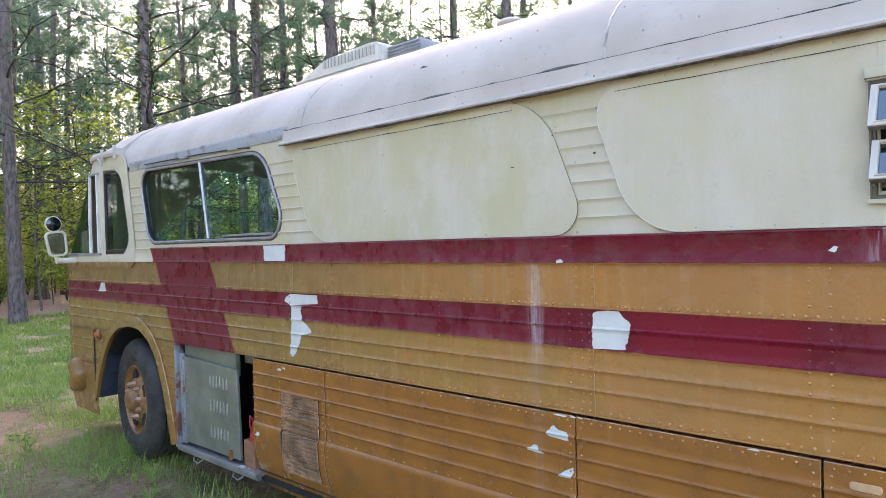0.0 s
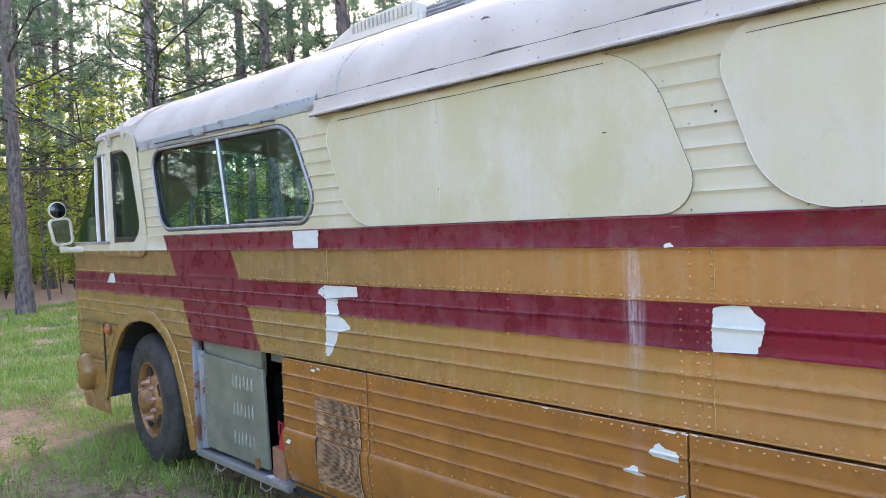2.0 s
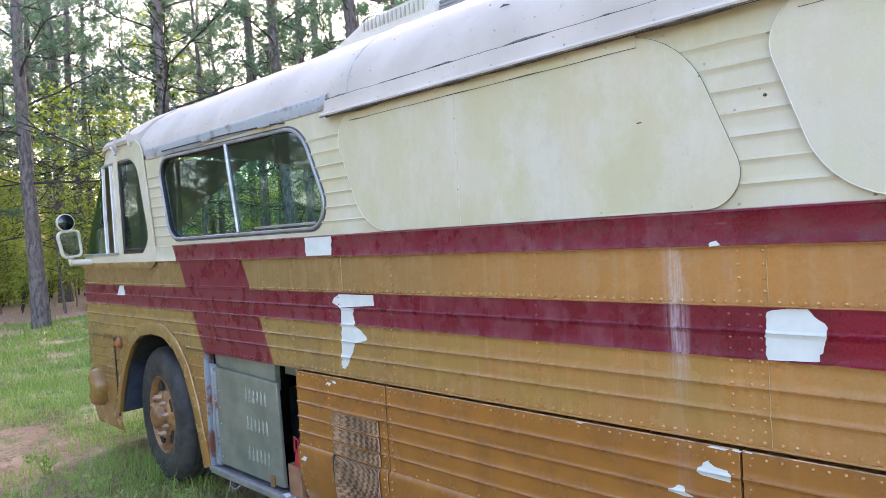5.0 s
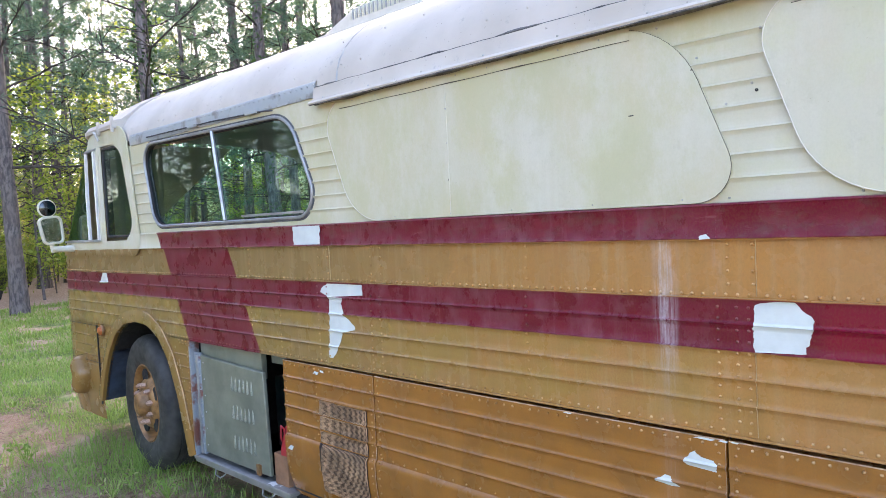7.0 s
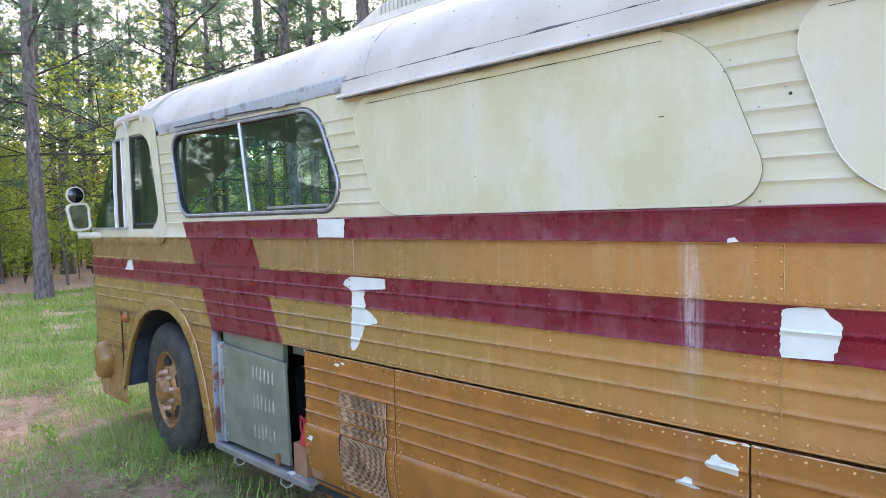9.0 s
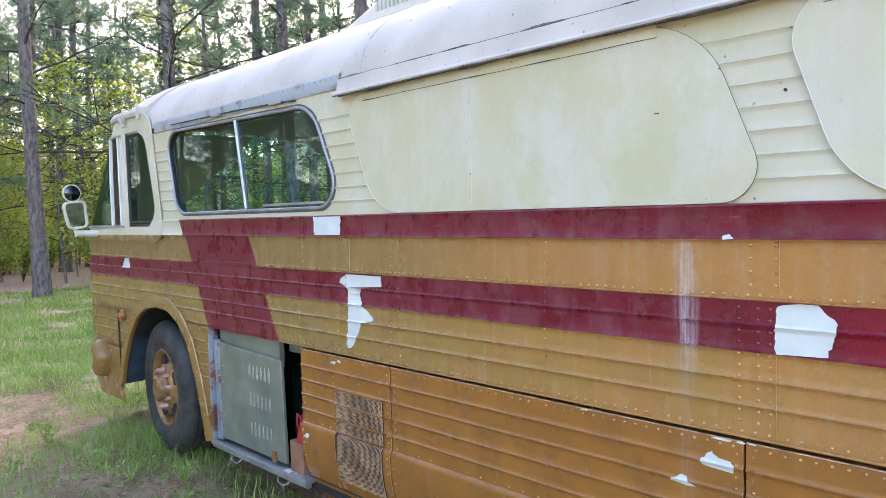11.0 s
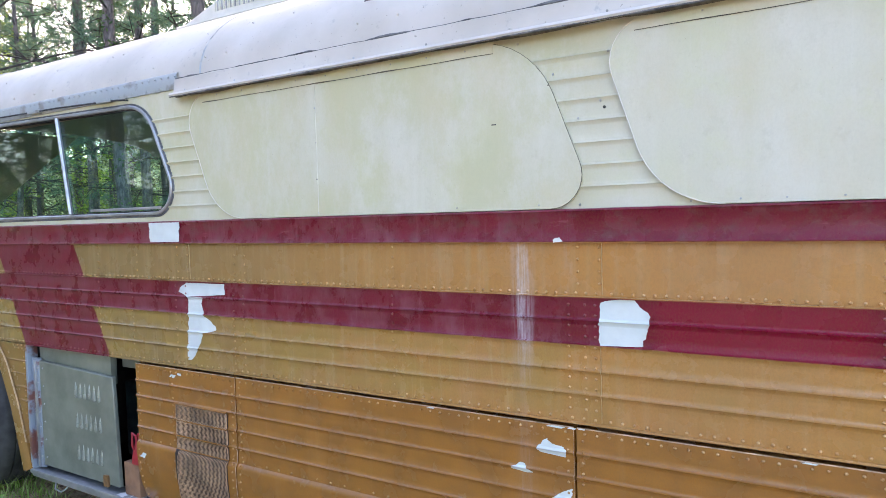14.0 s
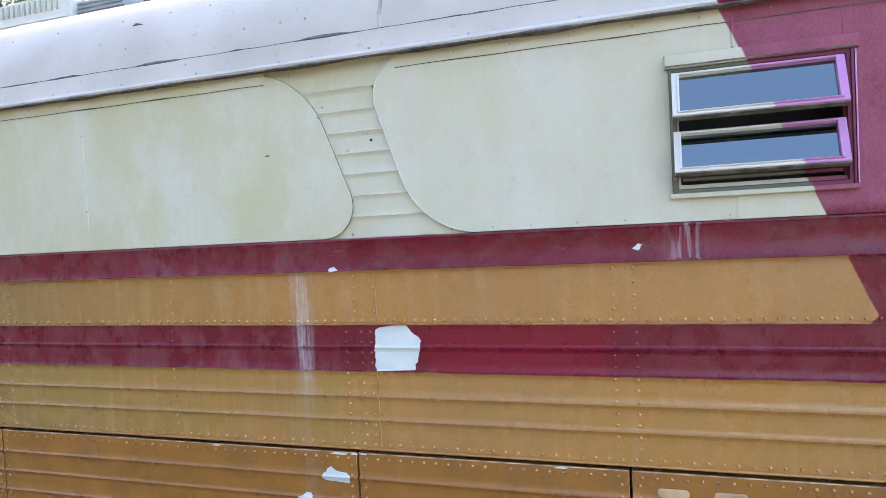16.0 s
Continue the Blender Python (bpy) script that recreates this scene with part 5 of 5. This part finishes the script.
peel([(-1.262, 0.886), (-1.258, 0.896), (-1.240, 0.901), (-1.228, 0.914), (-1.212, 0.912), (-1.208, 0.899), (-1.190, 0.893), (-1.174, 0.884), (-1.205, 0.880), (-1.235, 0.884)], door_y, "small pale paint chip")
peel([(-1.111, 0.804), (-1.075, 0.835), (-1.033, 0.853), (-1.045, 0.806)], door_y, "small pale paint chip")
peel([(-5.967, 1.422), (-5.90, 1.50), (-5.82, 1.511), (-5.794, 1.427)], mid_y, "small pale paint chip")
peel([(-1.082, 1.686), (-1.075, 1.70), (-1.055, 1.704), (-1.041, 1.69)], lambda z: -0.020, "small pale paint chip")
peel([(-0.085, 1.728), (-0.07, 1.742), (-0.055, 1.738), (-0.07, 1.722)], lambda z: -0.015, "small pale paint chip")
peel([(-3.41, 0.58), (-3.38, 0.605), (-3.35, 0.60), (-3.37, 0.575)], door_y, "small pale paint chip")

for x, z, w, h in ((-1.13, 1.056, 0.07, 0.006), (-1.05, 1.058, 0.03, 0.005), (-1.012, 1.060, 0.025, 0.004), (-0.35, 1.058, 0.05, 0.004), (-1.62, 1.058, 0.04, 0.004), (-3.16, 1.02, 0.05, 0.014), (-3.10, 1.035, 0.03, 0.010)):
    peel([(x, z), (x + w * 0.3, z + h), (x + w, z + h * 0.8), (x + w * 0.8, z - h * 0.3)], door_y, "small pale paint chip")


# ---- ground ----
def ground_height(x, y):
    return 0.03 * noise.noise(Vector((x * 0.35, y * 0.35, 0))) - 0.01


def ground():
    bm = bmesh.new()
    ax = sorted({*lerp(-40, 14, 108), -400, -200, -120, -80, -60, 25, 60, 150, 400})
    ay = sorted({*lerp(-12, 24, 72), -400, -150, -60, -30, 40, 70, 150, 400})
    quads(bm, [[(x, y, ground_height(x, y) if -40 < x < 14 and -12 < y < 24 else 0.0) for y in ay] for x in ax])
    bmesh.ops.reverse_faces(bm, faces=bm.faces)
    ob = part("ground", bm, GROUND, None, "uneven grassy clearing with bare soil and pine straw")
    tagged(ob, kind="structure", category="ground")


ground()


# ---- woods ----
def needles(out, at, along, rng, n=26, length=0.24):
    """A tuft of long thin needles round a twig's end."""
    for _ in range(n):
        d = (along * 0.55 + Vector((rng.gauss(0, 1), rng.gauss(0, 1), rng.gauss(0.15, 0.8))).normalized()).normalized()
        w = d.orthogonal().normalized()
        w.rotate(Matrix.Rotation(rng.uniform(0, 6.28), 3, d))
        l = length * rng.uniform(0.7, 1.2)
        out.append((at - w * 0.004, at + d * l * 0.5 + w * 0.0075, at + d * l, at + d * l * 0.5 - w * 0.0075))


def leaves(out, at, rng, n, spread, size):
    for _ in range(n):
        c = at + Vector((rng.gauss(0, spread), rng.gauss(0, spread), rng.gauss(0, spread * 0.7)))
        u = Vector((rng.gauss(0, 1), rng.gauss(0, 1), rng.gauss(0, 0.6))).normalized()
        v = u.cross(Vector((rng.gauss(0, 1), rng.gauss(0, 1), rng.gauss(0, 1)))).normalized()
        s = size * rng.uniform(0.6, 1.3)
        out.append((c - u * s, c + v * s * 0.55 - u * 0.1 * s, c + u * s, c - v * s * 0.55 - u * 0.1 * s))


def foliage(name, cards, material, parent):
    me = bpy.data.meshes.new(name)
    co = [tuple(p) for q in cards for p in q]
    me.from_pydata(co, [], [(4 * i, 4 * i + 1, 4 * i + 2, 4 * i + 3) for i in range(len(cards))])
    me.materials.append(material)
    ob = new(name, me)
    ob.parent = parent
    return tagged(ob, kind="stuff")


def pine(seed, height, r, first=2.0, limbs=30, dense=1.0, ivy=0.0, lean=(0.0, 0.0)):
    rng = random.Random(seed)
    label = "tall pine with grey-brown bark and bare lower limbs"
    if ivy:
        label = "pine trunk wrapped in green ivy, thin bare limbs"
    tree = thing("pine_tree", (0, 0, 0), label, "tree", "woods round the clearing")
    axis = lambda z: Vector((lean[0] * z + 0.10 * math.sin(z * 0.45 + seed), lean[1] * z + 0.10 * math.cos(z * 0.38 + seed * 2), z))
    wide = lambda z: r * (1.0 - 0.8 * (z / height)) + r * 0.35 * math.exp(-z * 2.2)
    bm = bmesh.new()
    rows = []
    for z in [-0.2, 0.0, 0.15, 0.4, 0.8] + lerp(1.3, height, 34):
        c = axis(max(0, z))
        c.z = z
        rows.append([c + Vector((math.cos(a), math.sin(a), 0)) * wide(max(0, z)) * (1 + 0.10 * noise.noise(Vector((math.cos(a) * 3, math.sin(a) * 3, z * 2.2 + seed)))) for a in [k * math.tau / 12 for k in range(12)]])
    quads(bm, rows, True)
    part("trunk", bm, BARK, tree)
    bm, tufts = bmesh.new(), []
    for k in range(limbs):
        z = first + (height - first - 0.5) * (k + rng.random()) / limbs
        a = k * 2.4 + rng.uniform(-0.5, 0.5)
        top = z / height
        reach = rng.uniform(1.5, 3.8) * (1.15 - 0.75 * top)
        rise = rng.uniform(-0.10, 0.45) + 0.35 * top
        p, pts = axis(z), []
        d = Vector((math.cos(a), math.sin(a), rise)).normalized()
        for i in range(7):
            pts.append(p.copy())
            d = (d + Vector((rng.gauss(0, 0.13), rng.gauss(0, 0.13), rng.gauss(-0.02, 0.10)))).normalized()
            p = p + d * reach / 6
        r0 = max(0.008, min(wide(z) * 0.22, 0.010 + 0.009 * reach))
        tube(bm, pts, [r0 * (1 - 0.13 * i) for i in range(7)], 5)
        alive = 1.0 if z > 5.5 else (0.5 if rng.random() < 0.6 else 0.05)
        for j in range(2, 7):
            for _ in range(3):
                q = pts[j].copy()
                e = (d + Vector((rng.gauss(0, 0.8), rng.gauss(0, 0.8), rng.gauss(0.1, 0.4)))).normalized()
                l = reach * rng.uniform(0.15, 0.32)
                m = q + e * l * 0.5 + Vector((0, 0, rng.uniform(-0.05, 0.08)))
                end = q + e * l
                tube(bm, [q, m, end], [r0 * 0.45, r0 * 0.32, 0.003], 3, False)
                if rng.random() < 0.85 * alive * dense:
                    needles(tufts, end, e, rng)
                    needles(tufts, m, e, rng, 14)
                    if rng.random() < 0.6:
                        needles(tufts, (m + end) / 2 + Vector((rng.gauss(0, 0.08), rng.gauss(0, 0.08), 0.05)), e, rng, 16)
    tagged(part("branchwork", bm, DEADWOOD, tree, "thin grey limbs"), kind="stuff")
    foliage("crown", tufts, NEEDLE, tree)
    if ivy:
        vine = []
        for k in range(int(900 * ivy)):
            z = rng.uniform(0.3, 9.5)
            a = rng.uniform(0, 6.28)
            clump = 0.5 + 0.5 * noise.noise(Vector((a, z * 0.8, seed)))
            c = axis(z) + Vector((math.cos(a), math.sin(a), 0)) * (wide(z) + rng.uniform(0.0, 0.16) * clump)
            leaves(vine, c, rng, 2, 0.05, 0.05)
        foliage("ivy", vine, IVY, tree)
    return tree


def sapling(seed, height, count=2200, size=0.056):
    rng = random.Random(seed)
    tree = thing("broadleaf_sapling", (0, 0, 0), "slender broadleaf sapling with bright green leaves", "tree", "woods round the clearing")
    bm, cards = bmesh.new(), []
    tube(bm, [(0.05 * math.sin(z * 1.3 + seed), 0.05 * math.cos(z + seed), z) for z in lerp(-0.1, height, 12)], [0.035 * (1 - 0.07 * i) for i in range(13)], 6)
    part("trunk", bm, BARK, tree)
    bm = bmesh.new()
    n = 24
    for k in range(n):
        z = height * (0.18 + 0.8 * k / n)
        a = k * 2.4 + rng.random()
        reach = rng.uniform(0.5, 1.3) * (1.2 - 0.6 * k / n)
        pts = [Vector((0, 0, z)) + Vector((math.cos(a), math.sin(a), 0.25 * math.sin(i))) * reach * i / 4 + Vector((0, 0, 0.08 * i * rng.random())) for i in range(5)]
        tube(bm, pts, [0.012, 0.010, 0.008, 0.005, 0.003], 4)
        for p in pts[1:]:
            leaves(cards, p, rng, count // (n * 4), 0.17, size)
    tagged(part("branchwork", bm, DEADWOOD, tree), kind="stuff")
    foliage("crown", cards, LEAVES, tree)
    return tree


def shrub(seed, height=1.3):
    rng = random.Random(seed)
    bush = thing("shrub", (0, 0, 0), "low leafy undergrowth shrub at the wood's edge", "shrub", "undergrowth")
    bm, cards = bmesh.new(), []
    for k in range(11):
        a, out = rng.uniform(0, 6.28), rng.uniform(0.15, 0.7)
        pts = [Vector((math.cos(a) * out * i / 4, math.sin(a) * out * i / 4, height * rng.uniform(0.8, 1.1) * (i / 4) ** 0.8)) for i in range(5)]
        tube(bm, pts, [0.010, 0.008, 0.006, 0.004, 0.002], 4)
        for p in pts[1:]:
            leaves(cards, p, rng, 13, 0.13, 0.055)
    part("stems", bm, DEADWOOD, bush)
    foliage("crown", cards, LEAVES, bush)
    return bush


def plant(proto, x, y, turn, size=1.0):
    ob = copy_thing(proto, pose(x, y, ground_height(x, y) if -40 < x < 14 and -12 < y < 24 else 0.0, 0, 0, turn))
    ob.scale = (size, size, size)
    return ob


def woods():
    rng = random.Random(21)
    pines = [pine(1, 17, 0.19, 3.5, 26, 0.7), pine(2, 18, 0.16, 2.2, 34), pine(3, 15, 0.13, 1.8, 34), pine(4, 19, 0.21, 4.0, 30), pine(5, 14, 0.10, 1.5, 36, 1.1), pine(6, 16, 0.12, 2.5, 32)]
    ivied = [pine(7, 17, 0.16, 2.2, 34, 0.55, 1.0), pine(8, 18, 0.165, 3.0, 30, 0.6, 0.6)]
    young = [sapling(11, 5.5), sapling(12, 7.5, 2500), sapling(13, 3.5, 1700)]
    bushes = [shrub(15), shrub(16, 0.9), shrub(17, 1.8)]
    # the trunks that stand out at the clearing's edge
    near = [(pines[0], -19.3, 2.93, 20, 1.0), (pines[3], -28.3, 6.25, 80, 1.0), (pines[1], -30.5, 7.65, 140, 1.2), (ivied[0], -14.9, 4.55, 0, 1.0), (ivied[1], -14.2, 7.0, 60, 1.0), (pines[3], -12.3, 7.75, 200, 0.95),
            (pines[4], -21.5, 8.5, 10, 1.0), (pines[5], -19.5, 9.4, 50, 1.0), (pines[2], -24.0, 4.3, 100, 1.1), (pines[5], -25.5, 3.2, 300, 1.2), (pines[1], -17.5, 9.9, 15, 1.0), (pines[2], -16.0, 12.5, 250, 1.0), (pines[4], -10.5, 12.0, 33, 1.1)]
    for p, x, y, a, s in near:
        plant(p, x, y, a, s)
    spots = [(x, y) for _, x, y, _, _ in near]

    def free(x, y, gap):
        return all((x - a) ** 2 + (y - b) ** 2 > gap * gap for a, b in spots)

    # the woods ahead and on the bus's far side
    made = 0
    while made < 225:
        az, d = radians(rng.uniform(-28, 150)), 12 + 50 * rng.random() ** 0.75
        x, y = 0.2 - d * math.cos(az), -2.2 + d * math.sin(az)
        if (x > -22.5 and y < 7.5 + 0.15 * (x + 22)) or y < -11 or not free(x, y, 1.5) or math.hypot(x + 5, y - 1) < 9:
            continue
        if math.degrees(az) < 26 and rng.random() < 0.4:
            continue
        seen_line = -1 < math.degrees(az) < 24 and d < 24
        if seen_line:
            continue
        spots.append((x, y))
        plant(rng.choice(pines + pines + ivied), x, y, rng.uniform(0, 360), rng.uniform(0.8, 1.25))
        made += 1
    for k in range(220):
        az, d = radians(rng.uniform(-10, 8) if k > 170 else rng.uniform(-8, 26) if rng.random() < 0.6 else rng.uniform(26, 70)), rng.uniform(21, 46)
        x, y = 0.2 - d * math.cos(az), -2.2 + d * math.sin(az)
        if free(x, y, 0.8) and not (x > -22.5 and y < 8.5):
            spots.append((x, y))
            plant(rng.choice(young), x, y, rng.uniform(0, 360), rng.uniform(0.7, 1.45))
    for _ in range(90):
        az, d = radians(rng.uniform(-6, 40)), rng.uniform(22.5, 40)
        x, y = 0.2 - d * math.cos(az), -2.2 + d * math.sin(az)
        if free(x, y, 0.5) and not (x > -22 and y < 8.5):
            plant(rng.choice(bushes), x, y, rng.uniform(0, 360), rng.uniform(0.6, 1.2))
    # the woods behind the camera, mirrored in the glass
    for _ in range(110):
        x, y = (rng.uniform(-34, 22), -rng.uniform(11.5, 34)) if rng.random() < 0.65 else (rng.uniform(12, 40), rng.uniform(-24, 26))
        if free(x, y, 1.6) and not (x > -2 and y < 4):
            spots.append((x, y))
            plant(rng.choice(pines + young * 4), x, y, rng.uniform(0, 360), rng.uniform(0.85, 1.2))
    # pines across the clearing, their low boughs against the sky
    for x, y, k in ((-14.2, -6.9, 1), (-16.8, -8.3, 4), (-19.5, -8.0, 2), (-22.5, -10.5, 5), (-13.0, -8.4, 5), (-25.5, -9.0, 1), (-18.2, -11.0, 2), (-21.0, -7.4, 4), (-28.5, -12.5, 1)):
        spots.append((x, y))
        plant(pines[k], x, y, rng.uniform(0, 360), rng.uniform(0.85, 1.05))
    made = 0
    while made < 60:
        x, y = rng.uniform(-46, -9), rng.uniform(-34, -7)
        if y < -6.5 - 0.12 * (x + 46) and not (x > -22 and y > -9.5) and free(x, y, 1.2):
            spots.append((x, y))
            plant(rng.choice(pines + ivied + young), x, y, rng.uniform(0, 360), rng.uniform(0.8, 1.25))
        made += 1
    for _ in range(40):
        x, y = rng.uniform(-44, -16), rng.uniform(-24, -9)
        plant(rng.choice(bushes), x, y, rng.uniform(0, 360), rng.uniform(0.8, 1.5))
    for proto in pines + ivied + young + bushes:
        x, y = rng.uniform(16, 34), rng.uniform(-8, 24)
        proto.location = (x, y, 0)


def far_woods():
    bm = bmesh.new()
    lo, hi = [], []
    for k in range(241):
        a = k * math.tau / 240
        rr = 78 + 4 * noise.noise(Vector((math.cos(a) * 6, math.sin(a) * 6, 3)))
        h = 9.5 + 5 * noise.noise(Vector((math.cos(a) * 14, math.sin(a) * 14, 0))) + 3 * noise.noise(Vector((math.cos(a) * 50, math.sin(a) * 50, 0)))
        if math.sin(a) < 0.05:
            h *= 0.65
        lo.append((rr * math.cos(a), rr * math.sin(a), -0.5)), hi.append((rr * math.cos(a), rr * math.sin(a), h))
    quads(bm, [lo, hi])
    ob = part("backdrop", bm, FAR, None, "hazy green woods in the distance")
    tagged(ob, kind="structure", category="woods")


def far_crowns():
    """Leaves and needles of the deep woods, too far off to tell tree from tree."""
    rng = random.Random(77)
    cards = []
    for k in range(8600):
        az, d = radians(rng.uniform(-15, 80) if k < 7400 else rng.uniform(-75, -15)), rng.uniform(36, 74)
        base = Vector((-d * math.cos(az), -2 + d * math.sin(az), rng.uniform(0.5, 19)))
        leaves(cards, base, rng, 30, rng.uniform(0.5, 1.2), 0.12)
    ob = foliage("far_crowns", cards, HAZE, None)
    tagged(ob, "dense mixed foliage of the deep woods, haze painted into its pale colour", "foliage")


def grass():
    rng = np.random.default_rng(5)
    n = 620000
    x, y = rng.uniform(-21, 4, n), rng.uniform(-7, 9, n)
    d = np.hypot(x - 0.0, y + 2.2)
    patch = np.array([noise.noise(Vector((a * 0.8, b * 0.8, 2.0))) + 0.5 * noise.noise(Vector((a * 2.6, b * 2.6, 7.0))) for a, b in zip(x, y)])
    bare = np.clip((-0.3 - y) / 1.6, 0, 1) * np.clip((x + 10) / 3, 0, 1)
    keep = rng.random(n) < np.clip(0.70 + patch * 1.3 - bare * 0.42, 0.08, 1) * np.clip(9.0 / d, 0.25, 1.0)
    keep &= ~((x > -6.6) & (y > 0.25))
    keep &= ~((x > -3.0) & (rng.random(n) < 0.6))
    x, y, patch, d = x[keep], y[keep], patch[keep], d[keep]
    n = len(x)
    z = np.array([ground_height(a, b) for a, b in zip(x, y)])
    edge = np.exp(-((y - 0.05) / 0.25) ** 2) * (x > -7)
    h = rng.uniform(0.022, 0.085, n) * (1 + 0.7 * patch) * (1 + 0.9 * edge) + 0.10 * (rng.random(n) < 0.05)
    a = rng.uniform(0, 6.28, n)
    lean = rng.uniform(0.2, 1.2, n) * h
    w = rng.uniform(0.0018, 0.0042, n) * np.clip(d / 6, 1, 2.6)
    dx, dy = np.cos(a), np.sin(a)
    base = np.stack([x, y, z - 0.005], 1)
    side = np.stack([-dy, dx, 0 * x], 1) * w[:, None]
    mid = base + np.stack([dx * lean * 0.35, dy * lean * 0.35, h * 0.6], 1)
    tip = base + np.stack([dx * lean, dy * lean, h], 1)
    co = np.stack([base - side, base + side, mid + side * 0.8, mid - side * 0.8, tip], 1).reshape(-1, 3)
    i = np.arange(n) * 5
    faces = [f for k in i for f in ((k, k + 1, k + 2, k + 3), (k + 3, k + 2, k + 4))]
    me = bpy.data.meshes.new("grass")
    me.from_pydata(co.tolist(), [], faces)
    me.materials.append(BLADE)
    tagged(new("grass", me), "patchy green grass growing round the parked bus", "grass", kind="stuff")
    # dry straw and fallen leaves
    rr = random.Random(8)
    cards = []
    for _ in range(34000):
        px, py = (rr.uniform(-9, -2.5), rr.uniform(-4, 0.4)) if rr.random() < 0.75 else (rr.uniform(-24, -6), rr.uniform(-3, 9))
        c = Vector((px, py, ground_height(px, py) + rr.uniform(0.004, 0.02)))
        an = rr.uniform(0, 6.28)
        long = rr.random() < 0.75
        l, wd = (rr.uniform(0.04, 0.10), 0.0025) if long else (rr.uniform(0.018, 0.04), rr.uniform(0.008, 0.02))
        u, v = Vector((math.cos(an), math.sin(an), rr.uniform(-0.15, 0.15))) * l, Vector((-math.sin(an), math.cos(an), rr.uniform(-0.2, 0.2))) * wd
        cards.append((c - u, c + v, c + u, c - v))
    me = bpy.data.meshes.new("dry_litter")
    me.from_pydata([tuple(p) for q in cards for p in q], [], [(4 * k, 4 * k + 1, 4 * k + 2, 4 * k + 3) for k in range(len(cards))])
    me.materials.append(LITTER)
    tagged(new("dry_litter", me), "dry pine straw and fallen leaves on bare soil", "litter", kind="stuff")
    # broad weeds beside the wheel
    for x_, y_, s_ in ((-5.55, -0.42, 1.0), (-5.05, -0.35, 0.8), (-4.72, -0.12, 0.8), (-6.4, -0.5, 1.1), (-4.35, -0.3, 0.7), (-5.8, -0.9, 0.8)):
        cards = []
        wr = random.Random(int(x_ * 100))
        for k in range(9):
            top = Vector((x_ + wr.gauss(0, 0.07), y_ + wr.gauss(0, 0.07), 0.06 + wr.random() * 0.10 * s_))
            leaves(cards, top, wr, 5, 0.025, 0.022 * s_)
        for k in range(24):
            an, l = wr.uniform(0, 6.28), wr.uniform(0.12, 0.26) * s_
            b = Vector((x_, y_, 0))
            t = Vector((math.cos(an) * 0.6, math.sin(an) * 0.6, 0.8)) * l
            v = Vector((-math.sin(an), math.cos(an), 0)) * 0.004
            cards.append((b - v, b + t * 0.6 - v, b + t, b + t * 0.6 + v))
        me = bpy.data.meshes.new("weed")
        me.from_pydata([tuple(p) for q in cards for p in q], [], [(4 * k, 4 * k + 1, 4 * k + 2, 4 * k + 3) for k in range(len(cards))])
        me.materials.append(BLADE)
        tagged(new("weed", me), "tuft of broad green weeds growing beside the bus", "weed", "weeds", "stuff")


woods()
far_woods()
far_crowns()
grass()
